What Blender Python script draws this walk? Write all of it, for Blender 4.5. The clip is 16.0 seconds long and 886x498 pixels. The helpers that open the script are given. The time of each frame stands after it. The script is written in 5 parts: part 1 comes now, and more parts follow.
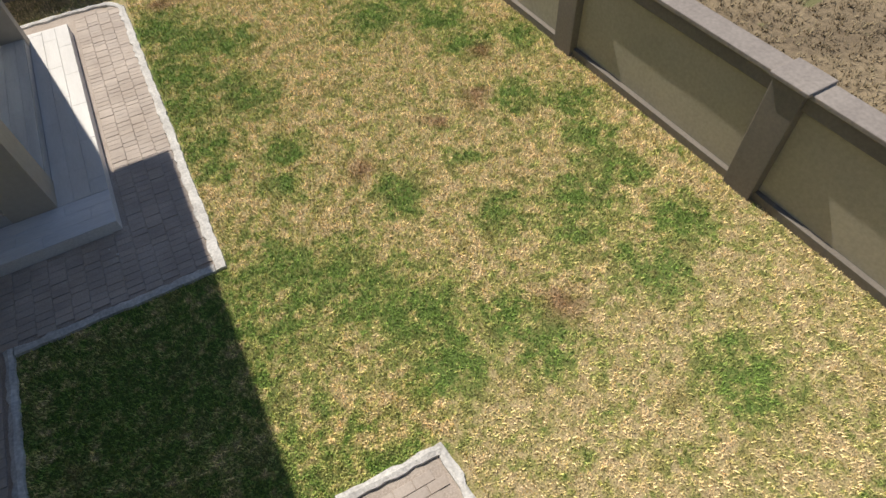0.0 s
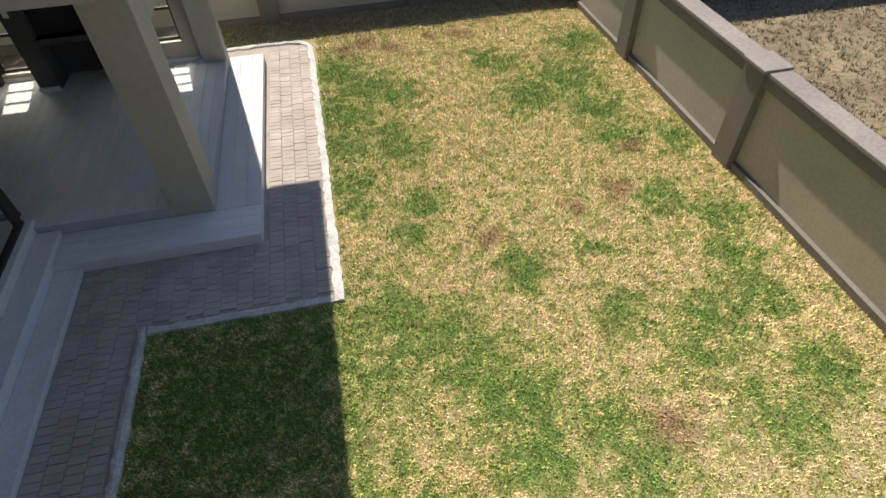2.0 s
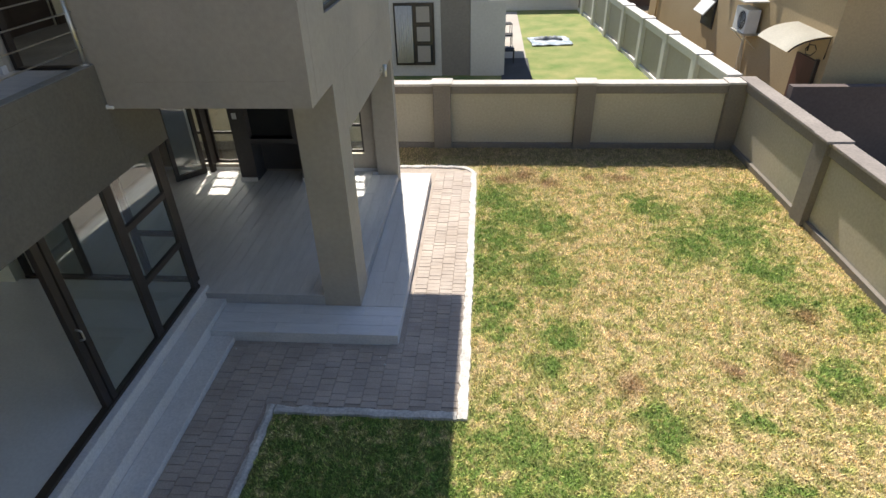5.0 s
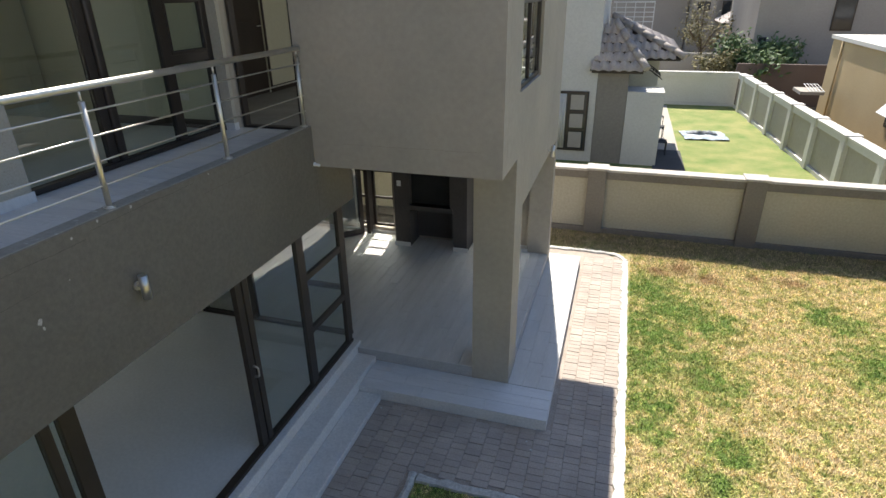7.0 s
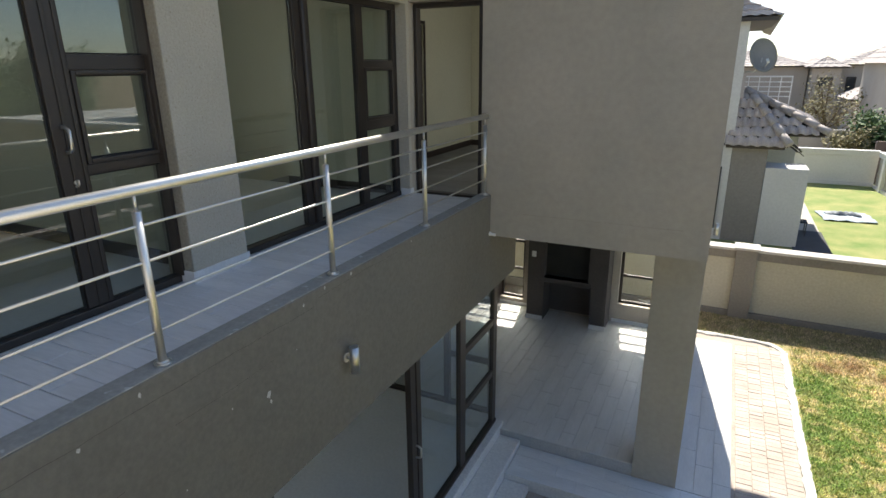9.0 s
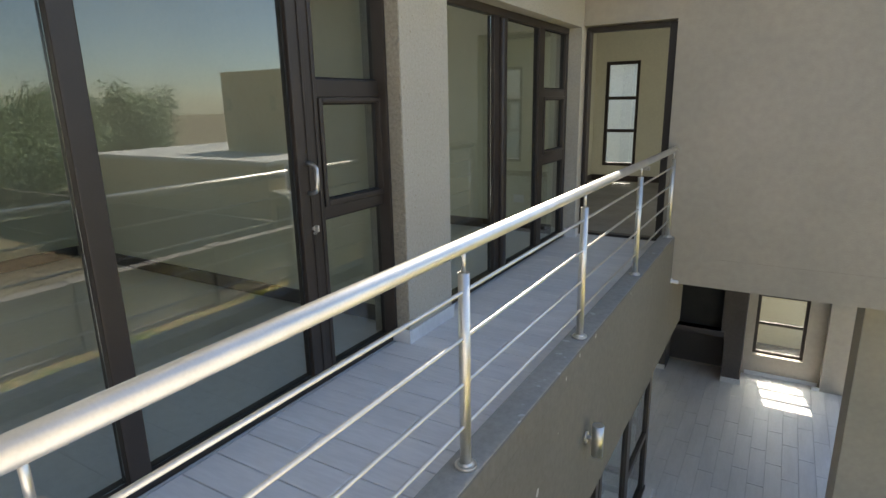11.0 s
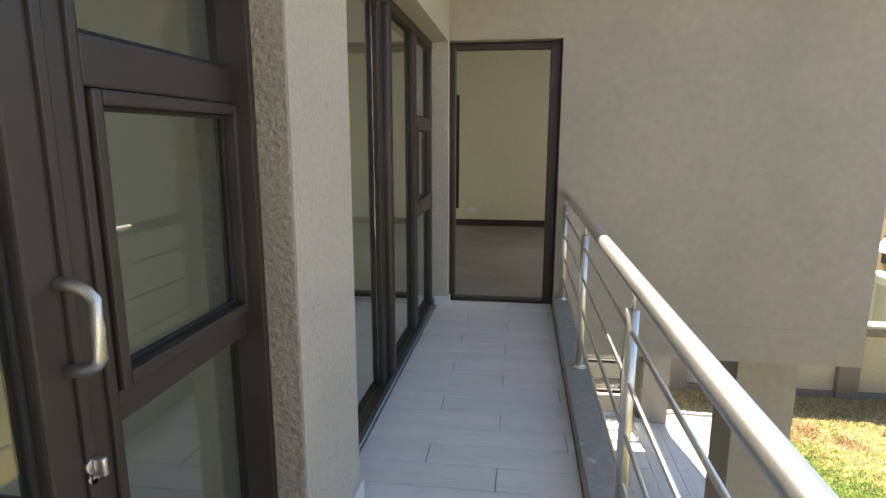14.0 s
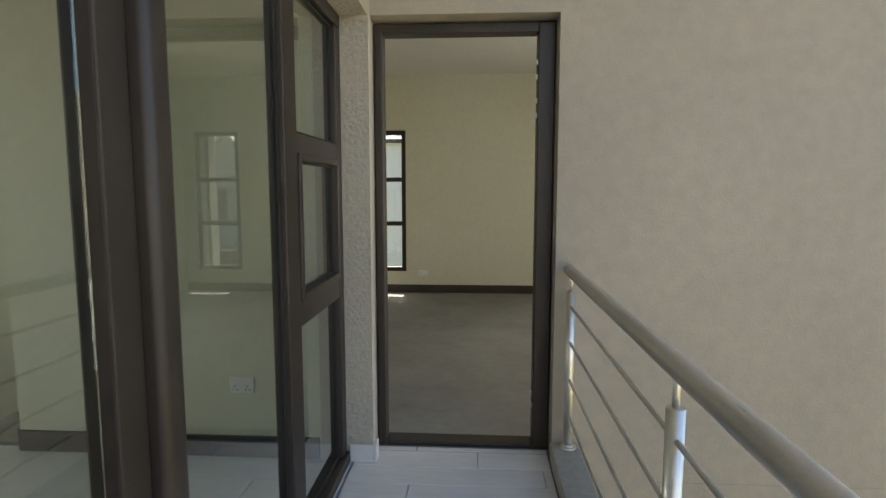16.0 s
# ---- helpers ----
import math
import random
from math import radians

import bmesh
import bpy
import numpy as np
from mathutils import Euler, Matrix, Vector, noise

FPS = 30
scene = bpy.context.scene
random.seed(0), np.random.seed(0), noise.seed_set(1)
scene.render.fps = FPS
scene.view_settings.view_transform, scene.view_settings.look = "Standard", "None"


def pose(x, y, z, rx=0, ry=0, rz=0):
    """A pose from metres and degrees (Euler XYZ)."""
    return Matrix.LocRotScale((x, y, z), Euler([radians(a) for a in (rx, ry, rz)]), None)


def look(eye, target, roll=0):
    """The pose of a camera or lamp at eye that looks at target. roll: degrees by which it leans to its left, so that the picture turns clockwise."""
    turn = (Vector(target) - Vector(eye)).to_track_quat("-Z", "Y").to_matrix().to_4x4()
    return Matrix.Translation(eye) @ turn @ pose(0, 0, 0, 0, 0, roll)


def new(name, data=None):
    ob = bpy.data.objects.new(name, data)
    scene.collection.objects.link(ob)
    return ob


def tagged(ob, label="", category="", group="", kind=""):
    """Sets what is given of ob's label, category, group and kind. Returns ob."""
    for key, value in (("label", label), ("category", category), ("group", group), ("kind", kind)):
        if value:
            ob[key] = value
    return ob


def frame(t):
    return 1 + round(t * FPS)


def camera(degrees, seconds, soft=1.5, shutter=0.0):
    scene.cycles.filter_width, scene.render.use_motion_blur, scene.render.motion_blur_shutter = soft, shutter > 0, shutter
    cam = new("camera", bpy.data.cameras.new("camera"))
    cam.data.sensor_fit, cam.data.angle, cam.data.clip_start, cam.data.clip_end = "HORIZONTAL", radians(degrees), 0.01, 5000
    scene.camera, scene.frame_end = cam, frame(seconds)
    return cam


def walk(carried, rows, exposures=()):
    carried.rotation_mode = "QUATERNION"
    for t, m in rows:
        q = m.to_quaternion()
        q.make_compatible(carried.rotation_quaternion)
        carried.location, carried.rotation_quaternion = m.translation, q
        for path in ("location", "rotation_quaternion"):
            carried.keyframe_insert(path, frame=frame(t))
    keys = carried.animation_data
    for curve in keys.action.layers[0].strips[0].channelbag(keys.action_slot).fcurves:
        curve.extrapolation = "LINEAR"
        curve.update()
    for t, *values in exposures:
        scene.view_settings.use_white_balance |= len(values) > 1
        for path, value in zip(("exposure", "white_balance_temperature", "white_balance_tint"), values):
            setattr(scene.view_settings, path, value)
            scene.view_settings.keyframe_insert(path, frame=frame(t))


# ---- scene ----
cam = camera(75.8, 16.0)
PATH = [
    (0, (0.752, 0.455, 5.596), (1.268, 1.548, 4.003), -4.3),
    (0.5, (0.725, 0.478, 5.6), (1.179, 1.64, 4.037), -4.0),
    (1, (0.674, 0.533, 5.602), (1.032, 1.777, 4.077), -3.3),
    (1.5, (0.592, 0.599, 5.628), (0.863, 1.908, 4.141), -2.4),
    (2, (0.553, 0.637, 5.669), (0.806, 2.002, 4.229), -2.1),
    (2.5, (0.496, 0.648, 5.687), (0.746, 2.064, 4.297), -1.8),
    (3, (0.458, 0.646, 5.713), (0.674, 2.115, 4.373), -1.6),
    (3.2, (0.467, 0.616, 5.72), (0.66, 2.113, 4.408), -1.7),
    (5.3, (0.207, 0.676, 5.51), (0.021, 2.373, 4.469), -1.2),
    (5.5, (0.113, 0.632, 5.507), (-0.1, 2.34, 4.489), -0.9),
    (6, (-0.028, 0.651, 5.494), (-0.382, 2.36, 4.518), -0.7),
    (6.5, (-0.153, 0.634, 5.47), (-0.613, 2.337, 4.526), -0.9),
    (7, (-0.386, 0.62, 5.447), (-0.932, 2.357, 4.619), -0.8),
    (7.5, (-0.595, 0.653, 5.419), (-1.227, 2.401, 4.68), -0.9),
    (8, (-0.901, 0.685, 5.417), (-1.621, 2.421, 4.732), -0.8),
    (8.5, (-1.217, 0.65, 5.383), (-2.005, 2.375, 4.748), -1.0),
    (9, (-1.545, 0.627, 5.4), (-2.381, 2.338, 4.789), -0.5),
    (9.5, (-1.845, 0.65, 5.401), (-2.767, 2.332, 4.836), -0.9),
    (10, (-2.236, 0.626, 5.383), (-3.231, 2.281, 4.863), -1.3),
    (10.2, (-2.387, 0.603, 5.387), (-3.394, 2.253, 4.874), -1.3),
    (12.3, (-3.648, 0.68, 5.31), (-4.472, 2.443, 4.84), -0.7),
    (12.5, (-3.73, 0.739, 5.329), (-4.483, 2.53, 4.857), -0.7),
    (13, (-3.956, 1.0, 5.339), (-4.523, 2.86, 4.868), -0.1),
    (13.5, (-4.105, 1.372, 5.331), (-4.501, 3.279, 4.875), 0.0),
    (14, (-4.19, 1.853, 5.315), (-4.457, 3.8, 4.934), 0.1),
    (14.5, (-4.262, 2.336, 5.301), (-4.462, 4.304, 5.003), 0.0),
    (15, (-4.318, 2.824, 5.289), (-4.462, 4.805, 5.049), 0.1),
    (15.5, (-4.300, 3.292, 5.292), (-4.417, 5.277, 5.074), 0.0),
    (16, (-4.272, 3.75, 5.274), (-4.393, 5.735, 5.06), 0.0),
]
EXPOSURES = ((0, 0.03, 6700, 10), (1.5, 0.3, 6700, 10), (3, 0.48, 6600, 10), (5.5, 0.74, 6600, 10), (8, 0.98, 6600, 8), (9, 1.1, 6600, 8), (10, 1.38, 6700, 8), (12.5, 1.87, 7200, 11), (14, 1.92, 7250, 11), (15.3, 1.9, 7250, 10), (16, 2.08, 7150, 9))
walk(cam, [(t, look(eye, target, roll)) for t, eye, target, roll in PATH], EXPOSURES)


# ---- world, sun ----
SUN = Vector((-0.118, 0.67, 1.0)).normalized()          # towards the sun
world = bpy.data.worlds.new("world")
scene.world = world
world.use_nodes = True
wn = world.node_tree.nodes
sky = wn.new("ShaderNodeTexSky")
sky.sky_type, sky.sun_disc = "NISHITA", False
sky.sun_elevation = math.asin(SUN.z)
sky.sun_rotation = math.atan2(SUN.x, SUN.y)
sky.dust_density, sky.air_density, sky.ozone_density = 0.4, 0.9, 1.6
world.node_tree.links.new(sky.outputs[0], wn["Background"].inputs[0])
wn["Background"].inputs[1].default_value = 0.105
sun = new("sun", bpy.data.lights.new("sun", "SUN"))
sun.data.energy, sun.data.angle, sun.data.color = 5.0, radians(0.53), (1.0, 0.94, 0.85)
sun.matrix_world = look(SUN * 40, (0, 0, 0))


def fill_lamp(name, at, towards, w, h, watts):
    """An added area lamp that brightens a room, in place of daylight from an opening."""
    o = new(name, bpy.data.lights.new(name, "AREA"))
    o.data.shape, o.data.size, o.data.size_y, o.data.energy, o.data.color = "RECTANGLE", w, h, watts, (1.0, 0.97, 0.92)
    o.matrix_world = look(at, towards)


# except in the bedroom, the openings behind these added lamps are made up
fill_lamp("daylight_upper_room", (-8.86, 1.4, 5.25), (0, 1.4, 5.0), 1.9, 1.6, 2.5)
fill_lamp("daylight_second_room", (-8.86, 5.15, 5.25), (0, 5.15, 5.0), 1.6, 1.6, 3.7)
fill_lamp("daylight_bedroom", (-1.85, 8.17, 5.3), (-6, 8.17, 4.9), 1.6, 1.9, 8.5)
fill_lamp("daylight_ground_room", (-11.95, 4.7, 1.75), (0, 4.7, 1.2), 3.3, 1.6, 12)

# ---- materials ----
def material(name, rough=0.6, metal=0.0):
    m = bpy.data.materials.new(name)
    m.use_nodes = True
    b = m.node_tree.nodes["Principled BSDF"]
    b.inputs["Roughness"].default_value, b.inputs["Metallic"].default_value = rough, metal
    return m, m.node_tree.nodes, m.node_tree.links, b


def noise_tex(n, l, scale, detail=4, coord="Object", stretch=(1, 1, 1), rough=0.55):
    tc = n.new("ShaderNodeTexCoord")
    mp = n.new("ShaderNodeMapping")
    mp.inputs["Scale"].default_value = stretch
    t = n.new("ShaderNodeTexNoise")
    t.inputs["Scale"].default_value, t.inputs["Detail"].default_value, t.inputs["Roughness"].default_value = scale, detail, rough
    if coord == "Position":
        l.new(n.new("ShaderNodeNewGeometry").outputs["Position"], mp.inputs[0])
    else:
        l.new(tc.outputs[coord], mp.inputs[0])
    l.new(mp.outputs[0], t.inputs["Vector"])
    return t


def ramp(n, l, src, stops):
    r = n.new("ShaderNodeValToRGB")
    e = r.color_ramp.elements
    while len(e) < len(stops):
        e.new(0.5)
    for k, (p, c) in zip(e, stops):
        k.position, k.color = p, (*c, 1)
    l.new(src, r.inputs[0])
    return r


def mix(n, l, fac, a, b, mode="MIX"):
    x = n.new("ShaderNodeMix")
    x.data_type, x.blend_type = "RGBA", mode
    for sock, v in ((x.inputs[0], fac), (x.inputs[6], a), (x.inputs[7], b)):
        if hasattr(v, "links"):
            l.new(v, sock)
        elif isinstance(v, tuple):
            sock.default_value = (*v, 1)
        else:
            sock.default_value = v
    return x.outputs[2]


def bump(n, l, b, src, strength, dist=0.01):
    k = n.new("ShaderNodeBump")
    k.inputs["Strength"].default_value, k.inputs["Distance"].default_value = strength, dist
    l.new(src, k.inputs["Height"])
    l.new(k.outputs[0], b.inputs["Normal"])


def surface(name, dark, light, rough=0.7, big=0.8, fine=40, fine_amount=0.25, bump_scale=60, bump_amount=0.2, bump_dist=0.004,
            metal=0.0, stretch=(1, 1, 1), per_object=0.0, per_island=0.0, spot=None):
    """Two scales of variation: broad stains between two tones, fine grain over them, and relief."""
    m, n, l, b = material(name, rough, metal)
    a = noise_tex(n, l, big, 5, "Position", stretch)
    col = ramp(n, l, a.outputs[0], ((0.32, dark), (0.68, light))).outputs[0]
    f = noise_tex(n, l, fine, 3, "Position", stretch)
    g = ramp(n, l, f.outputs[0], ((0.3, (1 - fine_amount,) * 3), (0.7, (1 + fine_amount * 0.4,) * 3))).outputs[0]
    col = mix(n, l, 1.0, col, g, "MULTIPLY")
    if per_object or per_island:
        src = n.new("ShaderNodeObjectInfo").outputs["Random"] if per_object else n.new("ShaderNodeNewGeometry").outputs["Random Per Island"]
        k = per_object or per_island
        v = ramp(n, l, src, ((0.0, (1 - k, 1 - k, 1 - k * 0.9)), (1.0, (1 + k * 0.6, 1 + k * 0.5, 1 + k * 0.4)))).outputs[0]
        col = mix(n, l, 1.0, col, v, "MULTIPLY")
    if spot:
        s = noise_tex(n, l, spot[0], 2, "Position")
        msk = ramp(n, l, s.outputs[0], ((spot[1], (0, 0, 0)), (spot[1] + 0.04, (1, 1, 1)))).outputs[0]
        col = mix(n, l, msk, col, spot[2])
    l.new(col, b.inputs["Base Color"])
    if bump_amount:
        h = noise_tex(n, l, bump_scale, 4, "Position")
        bump(n, l, b, h.outputs[0], bump_amount, bump_dist)
    return m


PLASTER = surface("plaster", (0.352, 0.32, 0.27), (0.418, 0.372, 0.31), 0.88, 0.8, 14, 0.07, 85, 0.5, 0.0055)
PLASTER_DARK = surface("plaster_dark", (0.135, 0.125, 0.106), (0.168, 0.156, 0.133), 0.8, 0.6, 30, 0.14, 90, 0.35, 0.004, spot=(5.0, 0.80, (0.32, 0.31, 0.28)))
CHARCOAL = surface("charcoal_plaster", (0.062, 0.053, 0.050), (0.085, 0.075, 0.07), 0.85, 0.8, 30, 0.14, 90, 0.3, 0.004)
PLASTER_ROUGH = surface("plaster_rough", (0.415, 0.39, 0.33), (0.475, 0.445, 0.38), 0.95, 0.7, 60, 0.10, 52, 0.85, 0.012, spot=(75, 0.685, (0.28, 0.24, 0.19)))
# coarser, and darker than the pier's front: the reveal's shade put into the colour
PLASTER_COARSE_SHADED = surface("coarse_plaster_shaded", (0.33, 0.295, 0.23), (0.40, 0.36, 0.285), 0.95, 0.9, 55, 0.2, 65, 1.0, 0.02)
WALL_PANEL = surface("wall_panel", (0.40, 0.365, 0.28), (0.46, 0.425, 0.335), 0.9, 0.5, 20, 0.12, 60, 0.4, 0.005)
WALL_TRIM = surface("wall_trim", (0.175, 0.155, 0.13), (0.215, 0.19, 0.16), 0.9, 0.7, 24, 0.15, 60, 0.4, 0.005)
COPING = surface("coping", (0.46, 0.42, 0.38), (0.56, 0.52, 0.47), 0.9, 1.2, 20, 0.2, 50, 0.4, 0.004)
COPING_DARK = surface("coping_weathered", (0.23, 0.20, 0.18), (0.30, 0.265, 0.235), 0.9, 1.2, 20, 0.2, 50, 0.4, 0.004)
CREAM = surface("cream_paint", (0.60, 0.585, 0.445), (0.66, 0.645, 0.505), 0.7, 0.4, 30, 0.05, 80, 0.12, 0.002)
CEIL = surface("ceiling_paint", (0.70, 0.69, 0.64), (0.75, 0.74, 0.70), 0.8, 0.5, 30, 0.05, 60, 0.1, 0.002)
CLOTHES = surface("grey_blue_clothes", (0.10, 0.115, 0.14), (0.42, 0.44, 0.46), 0.95, 7.0, 30, 0.3, 60, 0.3, 0.004)
BRONZE = surface("bronze_aluminium", (0.030, 0.023, 0.019), (0.043, 0.033, 0.027), 0.45, 3, 200, 0.10, 300, 0.05, 0.001, metal=0.1)
SKIRT = surface("dark_skirting", (0.035, 0.025, 0.02), (0.05, 0.036, 0.028), 0.45, 3, 90, 0.2, 90, 0.1, 0.002)
STEEL = surface("brushed_steel", (0.62, 0.61, 0.58), (0.72, 0.71, 0.68), 0.40, 6, 220, 0.18, 300, 0.06, 0.001, metal=1.0)
RAIL_STEEL = surface("satin_rail_steel", (0.66, 0.64, 0.60), (0.76, 0.74, 0.70), 0.42, 5, 160, 0.06, 300, 0.02, 0.001, metal=0.97)
# paler than the band: skylight on the kerb put into its colour; spots are chips
KERB_LIT = surface("skylit_kerb", (0.285, 0.275, 0.25), (0.35, 0.335, 0.305), 0.85, 1.5, 35, 0.15, 80, 0.3, 0.003, spot=(11, 0.68, (0.45, 0.44, 0.42)))
TILE = surface("pale_plank_tile", (0.64, 0.64, 0.645), (0.72, 0.72, 0.725), 0.42, 4, 26, 0.08, 90, 0.08, 0.002, stretch=(0.35, 2.2, 1), per_object=0.05)
TILE_PATIO = surface("patio_plank_tile", (0.555, 0.54, 0.515), (0.63, 0.615, 0.59), 0.42, 3, 26, 0.07, 90, 0.08, 0.002, stretch=(2.2, 0.35, 1), per_object=0.02)
GROUT = surface("grout", (0.40, 0.39, 0.38), (0.46, 0.45, 0.44), 0.9, 4, 60, 0.2, 90, 0.2, 0.002)
STEP = surface("step_concrete", (0.65, 0.625, 0.595), (0.75, 0.725, 0.695), 0.75, 1.5, 35, 0.14, 60, 0.25, 0.003)
EDGING = surface("cement_edging", (0.50, 0.48, 0.45), (0.68, 0.66, 0.62), 0.95, 3.0, 30, 0.3, 45, 0.8, 0.012)
PAVER = surface("clay_grey_paver", (0.385, 0.325, 0.275), (0.485, 0.42, 0.365), 0.9, 2.0, 45, 0.14, 80, 0.5, 0.004, per_object=0.08)
PAVER_REST = surface("clay_grey_paver_far", (0.385, 0.325, 0.275), (0.485, 0.42, 0.365), 0.9, 2.0, 45, 0.14, 80, 0.5, 0.004, per_island=0.08)
JOINT = surface("joint_sand", (0.36, 0.30, 0.25), (0.45, 0.385, 0.33), 1.0, 3, 60, 0.3, 80, 0.3, 0.004)
FLOOR_IN = surface("indoor_floor_tile", (0.60, 0.62, 0.63), (0.68, 0.70, 0.71), 0.30, 0.8, 25, 0.08, 60, 0.05, 0.002)
SCREED = surface("grey_screed", (0.20, 0.195, 0.185), (0.30, 0.295, 0.28), 0.85, 1.3, 14, 0.10, 50, 0.08, 0.002)
BLACK = surface("plain_black", (0.012, 0.012, 0.012), (0.02, 0.02, 0.02), 0.8, 3, 40, 0.2, 60, 0.2, 0.002)
TAN = surface("tan_plaster", (0.46, 0.34, 0.185), (0.52, 0.395, 0.225), 0.9, 0.4, 20, 0.1, 40, 0.3, 0.004)
BROWN_WALL = surface("brown_wall", (0.105, 0.08, 0.075), (0.135, 0.105, 0.095), 0.9, 0.6, 20, 0.15, 40, 0.3, 0.004)
GREIGE = surface("far_plaster", (0.36, 0.325, 0.285), (0.42, 0.385, 0.34), 0.9, 0.3, 10, 0.06, 30, 0.1, 0.003)
NB_WHITE = surface("neighbour_plaster", (0.56, 0.54, 0.51), (0.63, 0.61, 0.58), 0.9, 0.4, 15, 0.08, 40, 0.2, 0.003)
NB_TAUPE = surface("neighbour_taupe", (0.24, 0.215, 0.19), (0.28, 0.25, 0.22), 0.9, 0.4, 15, 0.1, 40, 0.2, 0.003)
ROOF_TILE = surface("concrete_roof_tile", (0.38, 0.335, 0.31), (0.49, 0.44, 0.41), 0.85, 2.0, 30, 0.2, 50, 0.3, 0.004, per_island=0.2)
ROOF_PIECE = surface("roof_tile_piece", (0.40, 0.35, 0.33), (0.54, 0.48, 0.45), 0.85, 2.0, 30, 0.2, 50, 0.3, 0.004, per_object=0.2)
BARK = surface("bark", (0.10, 0.075, 0.055), (0.17, 0.13, 0.10), 0.95, 4, 40, 0.3, 40, 0.8, 0.01)
LEAF = surface("leaf", (0.055, 0.11, 0.025), (0.11, 0.175, 0.05), 0.6, 2, 40, 0.2, 0, 0, per_island=0.35)
LEAF_DRY = surface("dry_leaf", (0.16, 0.15, 0.06), (0.26, 0.22, 0.10), 0.7, 2, 40, 0.2, 0, 0, per_island=0.35)
VELD = surface("veld_grass", (0.26, 0.20, 0.12), (0.42, 0.35, 0.21), 0.9, 1, 40, 0.2, 0, 0, per_island=0.3)
PEBBLE = surface("pale_pebble", (0.6, 0.58, 0.54), (0.7, 0.68, 0.64), 0.8, 5, 60, 0.2, 80, 0.3, 0.003)
SCUFF = surface("bare_cement", (0.40, 0.39, 0.37), (0.55, 0.54, 0.51), 0.9, 20, 80, 0.3, 90, 0.4, 0.003)
TARMAC = surface("dark_paving", (0.05, 0.05, 0.055), (0.075, 0.075, 0.08), 0.9, 1, 40, 0.2, 60, 0.3, 0.004)
BLANKET = surface("blanket_cloth", (0.22, 0.30, 0.36), (0.62, 0.66, 0.70), 0.95, 3.0, 16, 0.4, 60, 0.4, 0.006)
DARK_CLOTH = surface("dark_cloth", (0.03, 0.03, 0.035), (0.06, 0.06, 0.065), 0.95, 3.0, 20, 0.3, 60, 0.3, 0.004)
PLASTIC = surface("white_plastic", (0.70, 0.70, 0.68), (0.76, 0.76, 0.74), 0.4, 2, 40, 0.05, 0, 0)
DOOR_RED = surface("red_brown_wood", (0.09, 0.032, 0.02), (0.13, 0.05, 0.032), 0.5, 3, 40, 0.2, 60, 0.1, 0.002, stretch=(1, 1, 0.1))
CANVAS = surface("cream_canopy", (0.62, 0.58, 0.48), (0.70, 0.66, 0.56), 0.6, 1, 20, 0.1, 40, 0.1, 0.002)
DISH = surface("dish_grey", (0.36, 0.36, 0.35), (0.42, 0.42, 0.41), 0.5, 2, 30, 0.1, 0, 0)


def glass_material(name, tint):
    m, n, l, b = material(name, 0.0)
    b.inputs["Base Color"].default_value = (*tint, 1)
    b.inputs["Transmission Weight"].default_value = 1.0
    b.inputs["IOR"].default_value = 1.64
    return m


GLASS = glass_material("tinted_glass", (0.78, 0.86, 0.85))
FAR_GLASS = surface("far_window_glass", (0.03, 0.035, 0.04), (0.05, 0.055, 0.06), 0.08, 1, 10, 0.1, 0, 0)


GREEN_PATCHES = ((0.45, 11.3, 0.7), (0.35, 9.8, 0.6), (0.35, 8.7, 0.55), (0.35, 7.7, 0.45), (1.3, 8.8, 0.55), (1.0, 10.6, 0.75), (1.6, 10.2, 0.5), (0.5, 9.5, 0.6), (1.3, 8.4, 0.45), (5.5, 11.3, 0.6),
                 (4.8, 9.9, 0.8), (5.0, 8.8, 0.6), (4.95, 7.95, 0.5), (5.9, 7.7, 0.45), (3.95, 9.5, 0.65), (3.55, 11.0, 0.5), (1.4, 7.0, 0.35), (0.5, 7.2, 0.35), (2.5, 5.4, 0.4), (3.6, 5.5, 0.3), (3.5, 4.4, 0.4),
                 (0.7, 5.0, 0.6), (1.1, 4.6, 0.7), (1.5, 4.1, 0.6), (1.85, 3.6, 0.6), (2.0, 2.9, 0.55), (2.9, 2.6, 0.4), (4.5, 4.1, 0.55), (5.2, 4.4, 0.45), (5.4, 5.1, 0.4), (4.55, 2.75, 0.5), (4.05, 3.6, 0.4),
                 (5.4, 3.2, 0.5), (5.6, 5.8, 0.4), (1.2, 6.4, 0.35), (5.0, 6.3, 0.35), (4.4, 1.3, 0.5), (2.75, 3.1, 0.4), (0.9, 2.3, 0.4), (-1.0, 4.2, 1.9), (-1.6, 2.4, 1.9), (-0.4, 2.0, 1.4), (-1.4, 1.2, 1.5))
BARE_PATCHES = ((4.35, 6.6, 0.28), (0.75, 12.15, 0.3), (1.75, 12.05, 0.26), (2.55, 12.35, 0.22), (3.4, 2.9, 0.3), (5.1, 7.6, 0.2), (2.2, 6.1, 0.25), (1.2, 12.4, 0.35), (3.2, 12.3, 0.3), (3.6, 6.4, 0.2))


